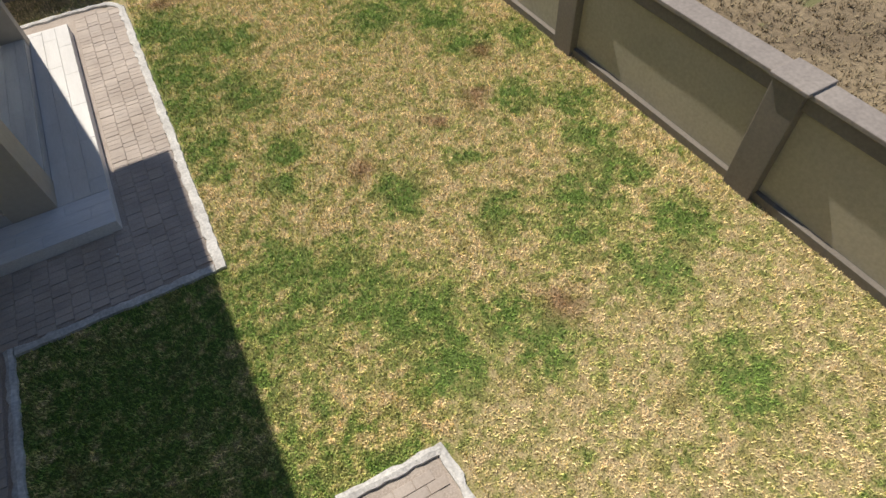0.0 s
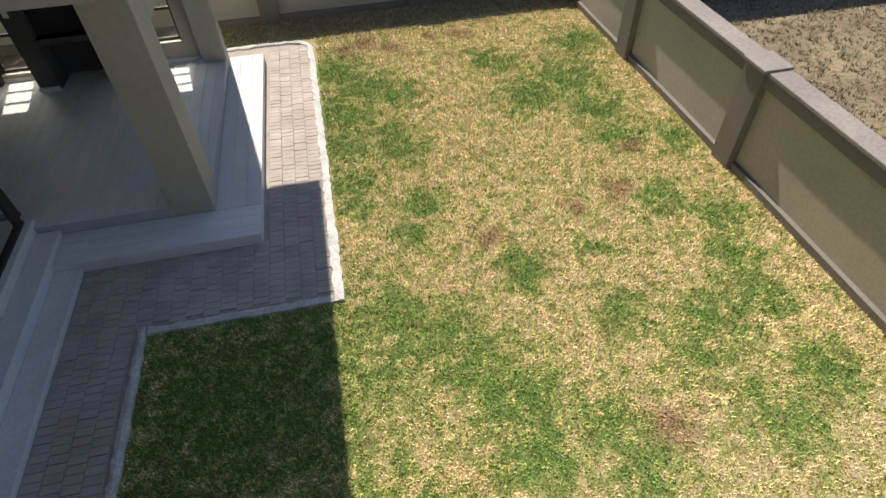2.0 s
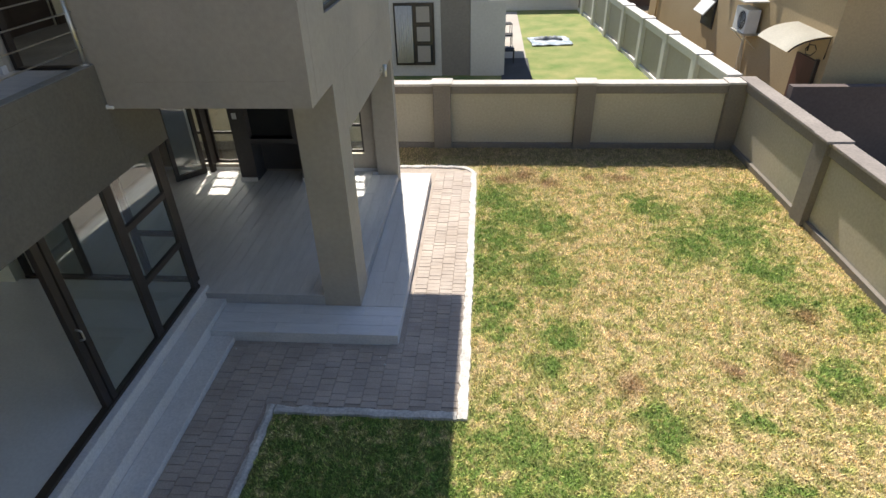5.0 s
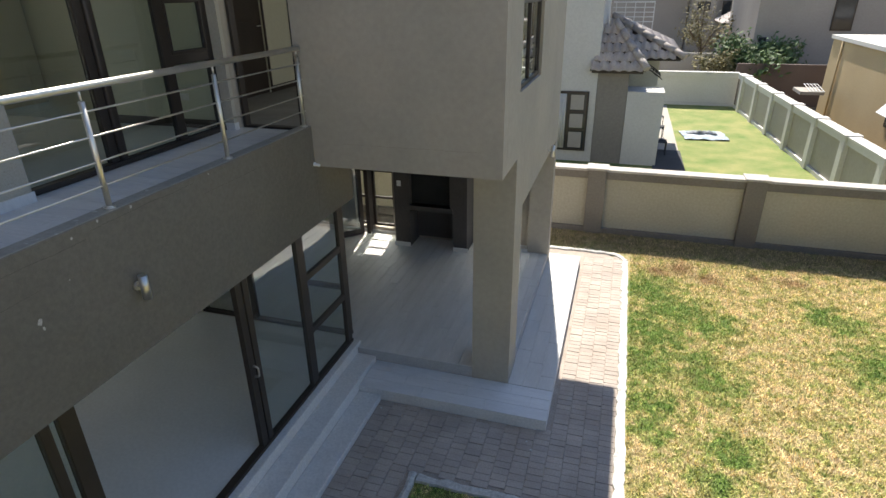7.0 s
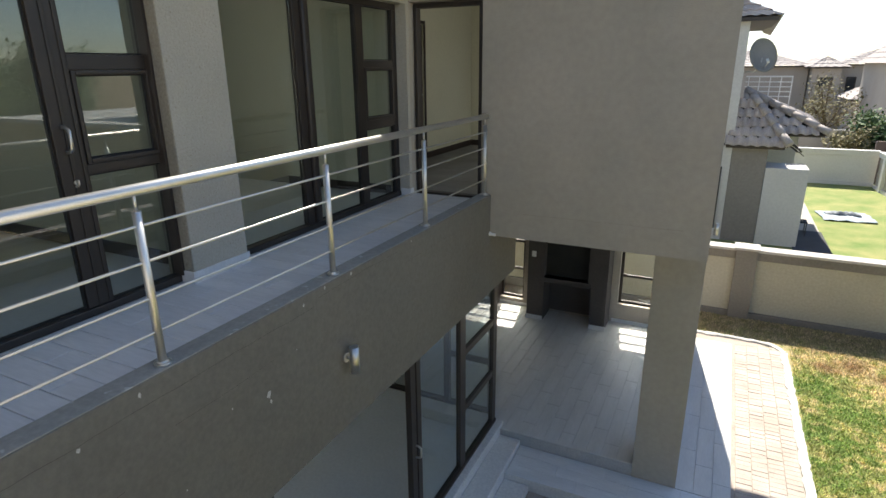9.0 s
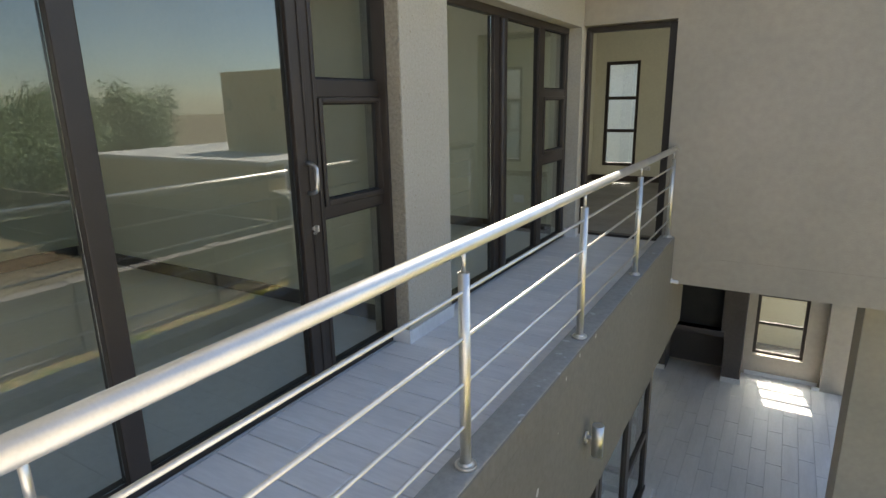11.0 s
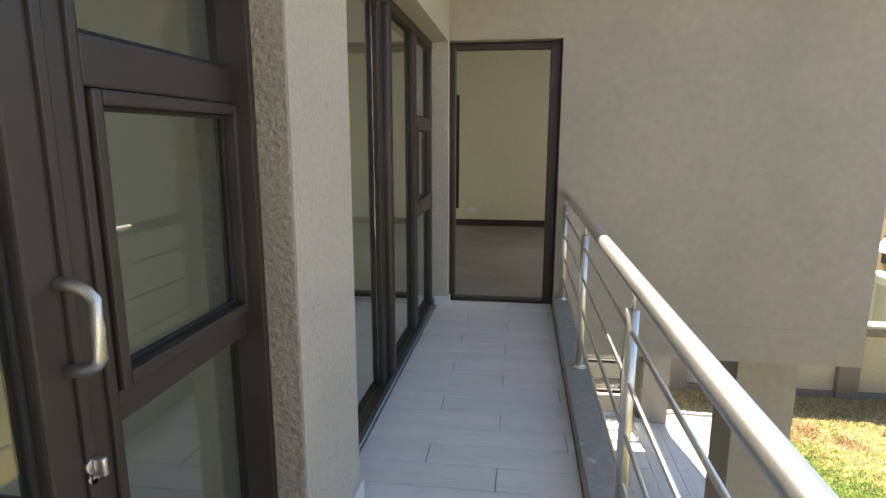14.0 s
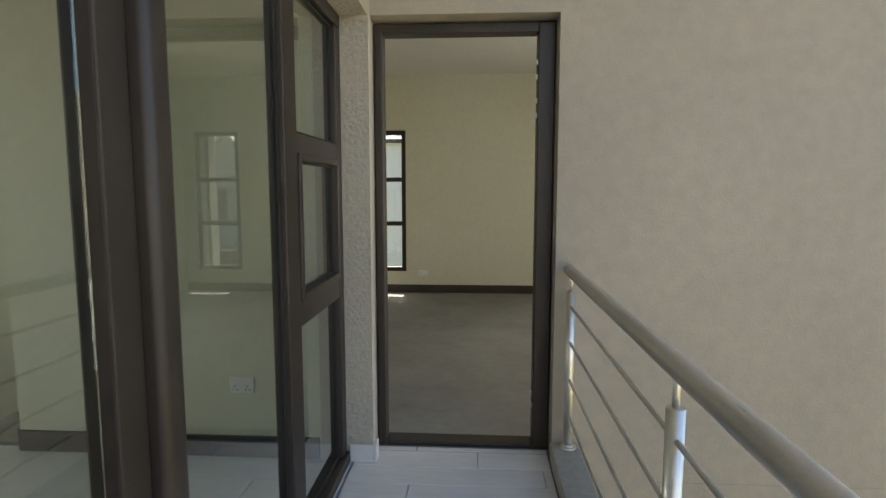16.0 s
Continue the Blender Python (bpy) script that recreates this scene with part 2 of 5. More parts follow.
def blobs(n, l, warped, spots):
    """The strongest of several soft round patches, 0 to 1."""
    last = None
    for x, y, r in spots:
        d = n.new("ShaderNodeVectorMath")
        d.operation = "DISTANCE"
        l.new(warped, d.inputs[0])
        d.inputs[1].default_value = (x, y, 0)
        m = n.new("ShaderNodeMapRange")
        l.new(d.outputs["Value"], m.inputs[0])
        m.inputs[1].default_value, m.inputs[2].default_value = r * 0.25, r * 1.35
        m.inputs[3].default_value, m.inputs[4].default_value = 1.0, 0.0
        if last is None:
            last = m.outputs[0]
        else:
            k = n.new("ShaderNodeMath")
            k.operation = "MAXIMUM"
            l.new(last, k.inputs[0])
            l.new(m.outputs[0], k.inputs[1])
            last = k.outputs[0]
    return last


def sum_of(n, l, a, b, k):
    s = n.new("ShaderNodeMath")
    s.operation = "MULTIPLY_ADD"
    l.new(a, s.inputs[0])
    s.inputs[1].default_value = k
    if hasattr(b, "links"):
        l.new(b, s.inputs[2])
    else:
        s.inputs[2].default_value = b
    return s.outputs[0]


def lawn_colour(n, l):
    """Patchy lawn: straw and green, with a few bare, reddish spots."""
    geo = n.new("ShaderNodeNewGeometry")
    flat = n.new("ShaderNodeVectorMath")
    flat.operation = "MULTIPLY"
    flat.inputs[1].default_value = (1, 1, 0)
    l.new(geo.outputs["Position"], flat.inputs[0])
    wob = noise_tex(n, l, 1.6, 4, "Position")
    warp = n.new("ShaderNodeVectorMath")
    warp.operation = "MULTIPLY_ADD"
    l.new(wob.outputs["Color"], warp.inputs[0])
    warp.inputs[1].default_value = (0.8, 0.8, 0)
    off = n.new("ShaderNodeVectorMath")
    off.operation = "SUBTRACT"
    l.new(flat.outputs[0], off.inputs[0])
    off.inputs[1].default_value = (0.4, 0.4, 0)
    l.new(off.outputs[0], warp.inputs[2])
    green = blobs(n, l, warp.outputs[0], GREEN_PATCHES)
    tuft = noise_tex(n, l, 4.6, 5, "Position", rough=0.7)
    broad = noise_tex(n, l, 0.7, 3, "Position")
    fine = noise_tex(n, l, 16, 3, "Position")
    s = sum_of(n, l, green, sum_of(n, l, broad.outputs[0], sum_of(n, l, fine.outputs[0], tuft.outputs[0], 0.36), 0.10), 0.195)
    col = ramp(n, l, s, ((0.57, (0.80, 0.63, 0.385)), (0.71, (0.71, 0.59, 0.305)), (0.80, (0.48, 0.475, 0.165)), (0.92, (0.20, 0.31, 0.065)))).outputs[0]
    rust = ramp(n, l, noise_tex(n, l, 2.3, 5, "Position", rough=0.7).outputs[0], ((0.54, (0, 0, 0)), (0.72, (0.6, 0.6, 0.6)))).outputs[0]
    col = mix(n, l, rust, col, (0.55, 0.37, 0.195))
    # brown soil edge at the back wall, with the wall's shadow on grass painted in
    bed = n.new("ShaderNodeSeparateXYZ")
    l.new(warp.outputs[0], bed.inputs[0])
    soil_shade = n.new("ShaderNodeMapRange")
    l.new(bed.outputs[1], soil_shade.inputs[0])
    soil_shade.inputs[1].default_value, soil_shade.inputs[2].default_value, soil_shade.inputs[4].default_value = 12.6, 13.3, 0.6
    col = mix(n, l, soil_shade.outputs[0], col, (0.31, 0.22, 0.13))
    bare = blobs(n, l, warp.outputs[0], BARE_PATCHES)
    msk = n.new("ShaderNodeMath")
    msk.operation = "MULTIPLY"
    l.new(bare, msk.inputs[0])
    msk.inputs[1].default_value = 0.75
    return mix(n, l, msk.outputs[0], col, (0.36, 0.20, 0.11))


def lawn_material(name, blades):
    m, n, l, b = material(name, 0.9)
    col = lawn_colour(n, l)
    if blades:
        isl = n.new("ShaderNodeNewGeometry").outputs["Random Per Island"]
        v = ramp(n, l, isl, ((0.0, (0.42, 0.44, 0.38)), (0.65, (1.2, 1.17, 1.12)), (1.0, (1.9, 1.83, 1.78)))).outputs[0]
    else:
        g = noise_tex(n, l, 55, 4, "Position")
        v = ramp(n, l, g.outputs[0], ((0.3, (0.22, 0.22, 0.19)), (0.7, (0.85, 0.85, 0.8)))).outputs[0]
        bump(n, l, b, noise_tex(n, l, 45, 4, "Position").outputs[0], 0.9, 0.03)
    l.new(mix(n, l, 1.0, col, v, "MULTIPLY"), b.inputs["Base Color"])
    return m


LAWN = lawn_material("patchy_lawn", False)
BLADE = lawn_material("lawn_blades", True)
LOT = surface("dry_lot", (0.18, 0.135, 0.085), (0.33, 0.255, 0.155), 1.0, 0.7, 9, 0.35, 30, 0.9, 0.03, spot=(1.1, 0.66, (0.17, 0.165, 0.07)))
NB_LAWN = surface("neighbour_lawn", (0.145, 0.22, 0.055), (0.32, 0.31, 0.12), 1.0, 1.0, 30, 0.3, 45, 0.8, 0.02)

# ---- mesh helpers ----
def bx(bm, x0, x1, y0, y1, z0, z1, bevel=0.0):
    x0, x1 = min(x0, x1), max(x0, x1)
    y0, y1 = min(y0, y1), max(y0, y1)
    v = bmesh.ops.create_cube(bm, size=1, matrix=Matrix.Translation(((x0 + x1) / 2, (y0 + y1) / 2, (z0 + z1) / 2)) @ Matrix.Diagonal((x1 - x0, y1 - y0, z1 - z0, 1)))["verts"]
    if bevel:
        e = list({e for k in v for e in k.link_edges})
        bmesh.ops.bevel(bm, geom=e, offset=bevel, segments=2, affect="EDGES", profile=0.6)
    return bm


def box(x0, x1, y0, y1, z0, z1, bevel=0.0):
    return bx(bmesh.new(), x0, x1, y0, y1, z0, z1, bevel)


def rod(bm, a, b, r, seg=14, r2=None):
    a, b = Vector(a), Vector(b)
    d = b - a
    m = Matrix.Translation((a + b) / 2) @ d.to_track_quat("Z", "Y").to_matrix().to_4x4()
    bmesh.ops.create_cone(bm, cap_ends=True, segments=seg, radius1=r, radius2=r if r2 is None else r2, depth=d.length, matrix=m)
    return bm


def smooth(bm):
    for f in bm.faces:
        f.smooth = len(f.verts) == 4
    return bm


def pipe(bm, pts, r, seg=10):
    """A bent round bar through points."""
    pts = [Vector(p) for p in pts]
    rings = []
    for i, p in enumerate(pts):
        d = (pts[min(i + 1, len(pts) - 1)] - pts[max(i - 1, 0)]).normalized()
        q = d.to_track_quat("Z", "Y")
        rings.append([bm.verts.new(p + q @ Vector((r * math.cos(k * math.tau / seg), r * math.sin(k * math.tau / seg), 0))) for k in range(seg)])
    for r0, r1 in zip(rings, rings[1:]):
        for k in range(seg):
            bm.faces.new((r0[k], r0[(k + 1) % seg], r1[(k + 1) % seg], r1[k]))
    bm.faces.new(list(reversed(rings[0])))
    bm.faces.new(rings[-1])
    return bm


def prism(outline, z0, z1):
    bm = bmesh.new()
    lo = [bm.verts.new((x, y, z0)) for x, y in outline]
    hi = [bm.verts.new((x, y, z1)) for x, y in outline]
    bm.faces.new(list(reversed(lo)))
    bm.faces.new(hi)
    k = len(outline)
    for i in range(k):
        bm.faces.new((lo[i], lo[(i + 1) % k], hi[(i + 1) % k], hi[i]))
    return bm


def mesh(name, bm, mat):
    bmesh.ops.recalc_face_normals(bm, faces=bm.faces)
    me = bpy.data.meshes.new(name)
    bm.to_mesh(me)
    bm.free()
    me.materials.append(mat)
    return me


def part(name, bm, mat, parent, label=""):
    ob = new(name, mesh(name, bm, mat))
    ob.parent = parent
    if label:
        ob["label"] = label
    return ob


def thing(name, label, category, at=(0, 0, 0), group="", turn=0.0):
    ob = new(name)
    ob.empty_display_size = 0.1
    ob.matrix_basis = pose(*at, 0, 0, turn)
    return tagged(ob, label, category, group)


def structure(name, bm, mat, label="", category=""):
    return tagged(new(name, mesh(name, bm, mat)), label, category, "", "structure")


def structure_root(name, label="", category="", at=(0, 0, 0), turn=0.0):
    ob = new(name)
    ob.empty_display_size = 0.1
    ob.matrix_basis = pose(*at, 0, 0, turn)
    return tagged(ob, label, category, "", "structure")


def wall_with_holes(axis, at0, at1, u0, u1, z0, z1, holes):
    """A wall slab between at0 and at1 on an axis, along u, with rectangular openings (ua, ub, za, zb) cut right through."""
    bm = bmesh.new()
    us = sorted({u0, u1, *[h[0] for h in holes], *[h[1] for h in holes]})
    zs = sorted({z0, z1, *[h[2] for h in holes], *[h[3] for h in holes]})
    us = [u for u in us if u0 <= u <= u1]
    zs = [z for z in zs if z0 <= z <= z1]

    def solid(i, j):
        if not (0 <= i < len(us) - 1 and 0 <= j < len(zs) - 1):
            return False
        um, zm = (us[i] + us[i + 1]) / 2, (zs[j] + zs[j + 1]) / 2
        return not any(a < um < b and c < zm < d for a, b, c, d in holes)

    cache = {}

    def vert(u, a, z):
        key = (round(u, 5), round(a, 5), round(z, 5))
        if key not in cache:
            cache[key] = bm.verts.new((a, u, z) if axis == "x" else (u, a, z))
        return cache[key]

    for i in range(len(us) - 1):
        for j in range(len(zs) - 1):
            if not solid(i, j):
                continue
            a, b, c, d = us[i], us[i + 1], zs[j], zs[j + 1]
            for p in (at0, at1):
                bm.faces.new((vert(a, p, c), vert(b, p, c), vert(b, p, d), vert(a, p, d)))
            for di, dj, q in ((-1, 0, ((a, c), (a, d))), (1, 0, ((b, c), (b, d))), (0, -1, ((a, c), (b, c))), (0, 1, ((a, d), (b, d)))):
                if not solid(i + di, j + dj):
                    (ua, za), (ub, zb) = q
                    bm.faces.new((vert(ua, at0, za), vert(ub, at0, zb), vert(ub, at1, zb), vert(ua, at1, za)))
    return bm


def pane(name, axis, at, u0, u1, z0, z1, parent, mat=None):
    t = 0.004
    ob = part(name, box(at - t, at + t, u0, u1, z0, z1) if axis == "x" else box(u0, u1, at - t, at + t, z0, z1), mat or GLASS, parent)
    ob.visible_shadow = False
    return ob


def bar(name, axis, at, depth, u0, u1, z0, z1, parent, mat=None):
    d = depth / 2
    bm = box(at - d, at + d, u0, u1, z0, z1, 0.006) if axis == "x" else box(u0, u1, at - d, at + d, z0, z1, 0.006)
    return part(name, bm, mat or BRONZE, parent)


def window(name, axis, at, u0, u1, z0, z1, rows, label, fr=0.055, glass=None, cols=1, depth=0.06, sill=None):
    """A framed window with transoms between its rows of panes."""
    w = structure_root(name, label, "window")
    bar("frame_side", axis, at, depth, u0, u0 + fr, z0, z1, w)
    bar("frame_side", axis, at, depth, u1 - fr, u1, z0, z1, w)
    bar("frame_head", axis, at, depth, u0 + fr, u1 - fr, z1 - fr, z1, w)
    bar("frame_sill", axis, at, depth, u0 + fr, u1 - fr, z0, z0 + fr, w)
    zz = [z0 + fr + (z1 - z0 - 2 * fr) * k / rows for k in range(rows + 1)]
    cu = [u0 + fr + (u1 - u0 - 2 * fr) * k / cols for k in range(cols + 1)]
    for z in zz[1:-1]:
        bar("transom", axis, at, depth * 0.9, u0 + fr, u1 - fr, z - fr / 2, z + fr / 2, w)
    for u in cu[1:-1]:
        bar("mullion", axis, at, depth * 0.95, u - fr / 2, u + fr / 2, z0 + fr, z1 - fr, w)
    for a, b in zip(zz, zz[1:]):
        for c, d in zip(cu, cu[1:]):
            pane("pane", axis, at, c + 0.002, d - 0.002, a + 0.002, b - 0.002, w, glass)
    if sill:
        part("window_sill", sill, COPING, w)
    return w

# ---- large structure: ground ----
F1 = 3.955            # balcony and upper floor
G0 = 0.45             # indoor ground floor
PATIO, TREAD = 0.36, 0.19

structure("ground", box(-300, 400, -300, 500, -0.60, -0.10), LOT, "dry sandy veld ground with sparse yellow grass", "ground")
structure("lawn", box(-2.35, 6.5, -6, 14.2, -0.09, 0.0), LAWN, "patchy half-dry lawn, straw yellow with green tufts", "lawn")
structure("vacant_lot", box(6.42, 40, -25, 12.8, -0.095, 0.0), LOT, "vacant lot of dry grass and grey gravel", "ground")
structure("neighbour_ground", box(-12, 6.2, 14.45, 33, -0.09, 0.0), NB_LAWN, "short green neighbouring lawn", "lawn")
structure("paving_bed", prism([(-3.5, -3), (-2.36, -3), (-2.36, 5.47), (0.02, 5.47), (0.02, 12.5), (-0.4, 12.75), (-3.5, 12.75)], -0.08, 0.004), JOINT, "dark sand bed between the pavers", "paving")

# cement edging round the paving
edge = structure_root("edging", "rough pale cement edging strip beside the lawn", "edging")


def edging_strip(a, b, w, seed):
    """A hand-trowelled strip, its sides and top uneven."""
    rnd = random.Random(seed)
    a, b = Vector((*a, 0)), Vector((*b, 0))
    d = (b - a).normalized()
    s = Vector((-d.y, d.x, 0))
    k = max(4, int((b - a).length / 0.09))
    bm = bmesh.new()
    rows = []
    for i in range(k + 1):
        p = a + (b - a) * i / k
        j0, j1 = rnd.uniform(-0.012, 0.012), rnd.uniform(-0.02, 0.02)
        h = 0.045 + rnd.uniform(-0.006, 0.006)
        rows.append([bm.verts.new(p + s * (-w / 2 + j0) + Vector((0, 0, -0.05))), bm.verts.new(p + s * (-w / 2 + j0 + 0.012) + Vector((0, 0, h - 0.008))),
                     bm.verts.new(p + s * rnd.uniform(-0.01, 0.01) + Vector((0, 0, h + 0.004))),
                     bm.verts.new(p + s * (w / 2 + j1 - 0.015) + Vector((0, 0, h - 0.01))), bm.verts.new(p + s * (w / 2 + j1) + Vector((0, 0, -0.05)))])
    for r0, r1 in zip(rows, rows[1:]):
        for q in range(4):
            bm.faces.new((r0[q], r0[q + 1], r1[q + 1], r1[q]))
    bm.faces.new(rows[0])
    bm.faces.new(list(reversed(rows[-1])))
    return bm


for i, (a, b, w) in enumerate((((0.08, 5.40), (0.05, 12.45), 0.15), ((-2.28, 5.46), (0.005, 5.45), 0.13), ((-2.35, -3), (-2.345, 5.52), 0.13),
                               ((0.05, 12.46), (-0.12, 12.72), 0.14), ((-0.12, 12.72), (-0.5, 12.80), 0.13), ((-0.5, 12.80), (-4.5, 12.74), 0.13),
                               ((0.30, 2.20), (1.36, 2.16), 0.12), ((1.37, 2.21), (1.52, -1.0), 0.12))):
    part("edging_length", edging_strip(a, b, w, i), EDGING, edge)
structure("paving_bed_small", box(0.2, 1.4, -1.0, 2.14, -0.08, 0.006), JOINT, "dark sand bed under the small paved pad", "paving")

# steps and patio slabs
structure("patio_step", prism([(-3.62, 6.71), (-0.89, 6.71), (-0.89, 12.1), (-7.2, 12.1), (-7.2, 7.52), (-3.62, 7.52)], -0.05, TREAD - 0.012), STEP, "pale concrete patio plinth with a thin step", "step")
structure("patio_base", box(-7.2, -1.55, 7.37, 12.0, TREAD - 0.01, PATIO - 0.012), GROUT, "grey bedding under the patio tiles", "floor")
structure("house_step_low", box(-3.62, -3.28, -3, 6.70, -0.05, 0.10, 0.012), STEP, "low concrete step beside the paving", "step")
structure("house_step_high", box(-3.93, -3.625, -3, 7.36, -0.05, 0.27, 0.012), STEP, "upper concrete step below the sliding doors", "step")
structure("house_sill", box(-4.14, -3.935, -3, 7.50, -0.05, 0.42, 0.01), STEP, "pale concrete sill under the sliding doors", "sill")
structure("floor_ground", box(-12, -4.145, -3, 7.5, 0.30, G0 - 0.005), FLOOR_IN, "pale grey tiled indoor floor", "floor")

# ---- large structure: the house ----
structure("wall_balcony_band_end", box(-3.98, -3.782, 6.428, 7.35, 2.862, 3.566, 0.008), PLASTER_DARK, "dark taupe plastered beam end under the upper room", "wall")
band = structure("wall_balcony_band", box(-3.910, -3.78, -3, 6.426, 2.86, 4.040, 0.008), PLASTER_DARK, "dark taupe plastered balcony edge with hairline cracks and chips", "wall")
# thin skins over the band that carry the kerb's skylight as a lighter colour
structure("balcony_kerb", box(-3.914, -3.784, -3, 6.424, 4.0405, 4.0455, 0.002), KERB_LIT, "grey top of the balcony kerb with pale scuffs, lightened for skylight", "kerb")
structure("balcony_kerb_face", box(-3.915, -3.911, -3, 6.424, F1 - 0.01, 4.039), KERB_LIT, "grey inner face of the balcony kerb, lightened for skylight", "kerb")
structure("floor_balcony_slab", box(-4.87, -3.917, -3, 6.58, 2.90, F1 - 0.012), GROUT, "concrete balcony slab", "floor")
structure("balcony_walk_slab", prism([(-3.779, -3), (2.3, -3), (2.3, -0.15), (1.3, 0.36), (0.92, 0.68), (0.6, 0.77), (-0.6, 0.77), (-0.6, 0.98), (-3.779, 0.98)], 3.70, F1), GROUT, "plain concrete balcony floor under the walk", "floor")
structure("floor_upper", box(-12, -4.875, -3, 6.42, 3.55, F1 - 0.004), FLOOR_IN, "pale grey tiled upper floor", "floor")
structure("ceiling_ground", box(-12, -3.917, -3, 7.35, 2.78, 2.88), CEIL, "plain white ground floor ceiling", "ceiling")
# piers and lintel between the two upper sliding doors; face at x = -4.765
GX = -4.93
upper = wall_with_holes("x", -5.03, -4.768, -3, 6.42, F1 - 0.01, 6.75, [(0.6, 3.245, F1 - 0.02, 6.04), (3.75, 6.36, F1 - 0.02, 6.04)])
structure("wall_upper_front", upper, PLASTER_ROUGH, "pale beige rough-textured plaster wall", "wall")
structure("pier_reveal", box(-4.893, -4.770, 3.236, 3.2445, F1, 6.04, 0.003), PLASTER_COARSE_SHADED, "coarse stippled plaster reveal of the pier beside the sliding door, darkened for its shade", "wall")
structure("balcony_ceiling", box(-4.76, -4.12, -3, 6.42, 6.52, 6.62), CEIL, "plain balcony ceiling", "ceiling")
# the box over the patio: faces at y = 6.45, x = -1.5
front = wall_with_holes("y", 6.43, 6.66, -5.03, -1.53, 3.57, 6.75, [(-4.78, -3.905, F1 - 0.02, 6.06)])
box_front = structure("wall_box_front", front, PLASTER, "beige plastered upper wall", "wall")
structure("wall_box_side", wall_with_holes("x", -1.75, -1.53, 6.665, 11.85, 3.57, 6.75, [(7.35, 9.0, 4.35, 6.3)]), PLASTER, "beige plastered side wall of the upper room", "wall")
structure("wall_box_back", wall_with_holes("y", 11.62, 11.85, -7.2, -1.755, 3.57, 6.75, [(-6.1, -5.0, 4.05, 6.2), (-2.9, -1.8, 4.05, 6.2)]), PLASTER, "plain upper back wall", "wall")
structure("wall_room_back", wall_with_holes("y", 10.85, 10.95, -7.0, -1.755, F1, 6.65, [(-5.74, -5.17, 4.22, 5.98), (-2.56, -1.98, 4.22, 5.98)]), CREAM, "cream painted bedroom wall", "wall")
structure("wall_room_left", wall_with_holes("x", -6.02, -5.92, 6.67, 10.845, F1, 6.65, [(8.05, 8.95, F1 - 0.02, 6.02)]), CREAM, "cream painted bedroom side wall", "wall")
structure("wall_room_right", wall_with_holes("x", -1.83, -1.755, 6.67, 10.845, F1, 6.65, [(7.35, 9.0, 4.35, 6.3)]), CREAM, "cream painted bedroom wall", "wall")
structure("floor_room", box(-7.0, -1.755, 6.46, 11.6, 3.60, F1 - 0.002), SCREED, "bare grey cement screed floor with scuffs", "floor")
structure("ceiling_room", box(-7.0, -1.755, 6.67, 11.6, 6.65, 6.72), CEIL, "plain bedroom ceiling", "ceiling")
structure("beam_patio", box(-1.75, -1.533, 7.90, 11.62, 2.78, 3.565), PLASTER, "plastered patio beam between the columns", "beam")
structure("ceiling_patio", box(-7.2, -1.76, 6.67, 11.85, 3.573, 3.598), CEIL, "plain patio ceiling", "ceiling")
structure("column_front", box(-2.08, -1.533, 7.35, 7.90, TREAD, 3.569, 0.008), PLASTER, "square plastered patio column", "column")
structure("column_back", box(-1.98, -1.533, 11.62, 11.90, TREAD, 3.569, 0.008), PLASTER, "square plastered patio column at the back", "column")
structure("wall_patio_back", wall_with_holes("y", 11.80, 12.04, -7.2, -1.985, TREAD - 0.05, 3.568, [(-6.0, -5.05, 0.50, 2.48), (-3.06, -2.26, 0.76, 2.48)]), PLASTER, "cream plastered patio back wall", "wall")
structure("wall_patio_left", box(-7.4, -7.2, 7.5, 12.0, 0, 3.46), PLASTER, "plastered patio side wall", "wall")
structure("roof_house", box(-12.5, -4.12, -3.5, 12.45, 6.76, 6.95), ROOF_TILE, "plain roof over the house", "roof")
structure("roof_box", box(-4.115, -0.83, 5.63, 12.45, 6.76, 6.95), ROOF_TILE, "plain roof with overhanging eaves", "roof")
# plain walls that close the house
# unseen wall; its openings are added to let light into the rooms
structure("wall_back_house", wall_with_holes("x", -12.2, -12, -3.2, 12, 0, 6.75, [(-0.6, 3.4, 4.2, 6.3), (3.8, 7.0, 4.2, 6.3), (-1.5, 1.5, 0.9, 2.6), (3.0, 6.5, 0.9, 2.6)]), CREAM, "plain cream inner wall", "wall")
structure("wall_end_house", box(-12, 2.3, -3.2, -3.0, 0, 6.75), PLASTER, "plain plastered house wall", "wall")
structure("wall_party", box(-12, -7.0, 7.42, 7.66, 0, 6.75), CREAM, "plain cream inner wall", "wall")
structure("wall_under_walk", box(-3.2, -3.0, -3, -0.4, 0, 3.7), PLASTER, "plain plastered wall below the balcony", "wall")
# inner walls of the upper rooms
structure("wall_inner_cross", box(-6.58, -5.035, 6.38, 6.425, F1, 6.65), CREAM, "cream painted inner wall", "wall")
structure("wall_inner_side", box(-6.58, -6.48, 6.43, 7.4, F1, 6.65), CREAM, "cream painted inner wall return", "wall")
structure("wall_inner_mid", box(-8.87, -5.035, 3.46, 3.60, F1, 6.65), CREAM, "cream painted wall between the upper rooms", "wall")
# both openings here are added only to brighten the upper rooms
structure("wall_inner_back", wall_with_holes("x", -9.0, -8.88, -3, 7.4, F1, 6.65, [(0.4, 2.4, 4.4, 6.1), (4.3, 6.0, 4.4, 6.1)]), CREAM, "cream painted back wall of the upper rooms", "wall")
structure("ceiling_upper", box(-12, -5.035, -3, 7.4, 6.65, 6.74), CEIL, "plain upper ceiling", "ceiling")

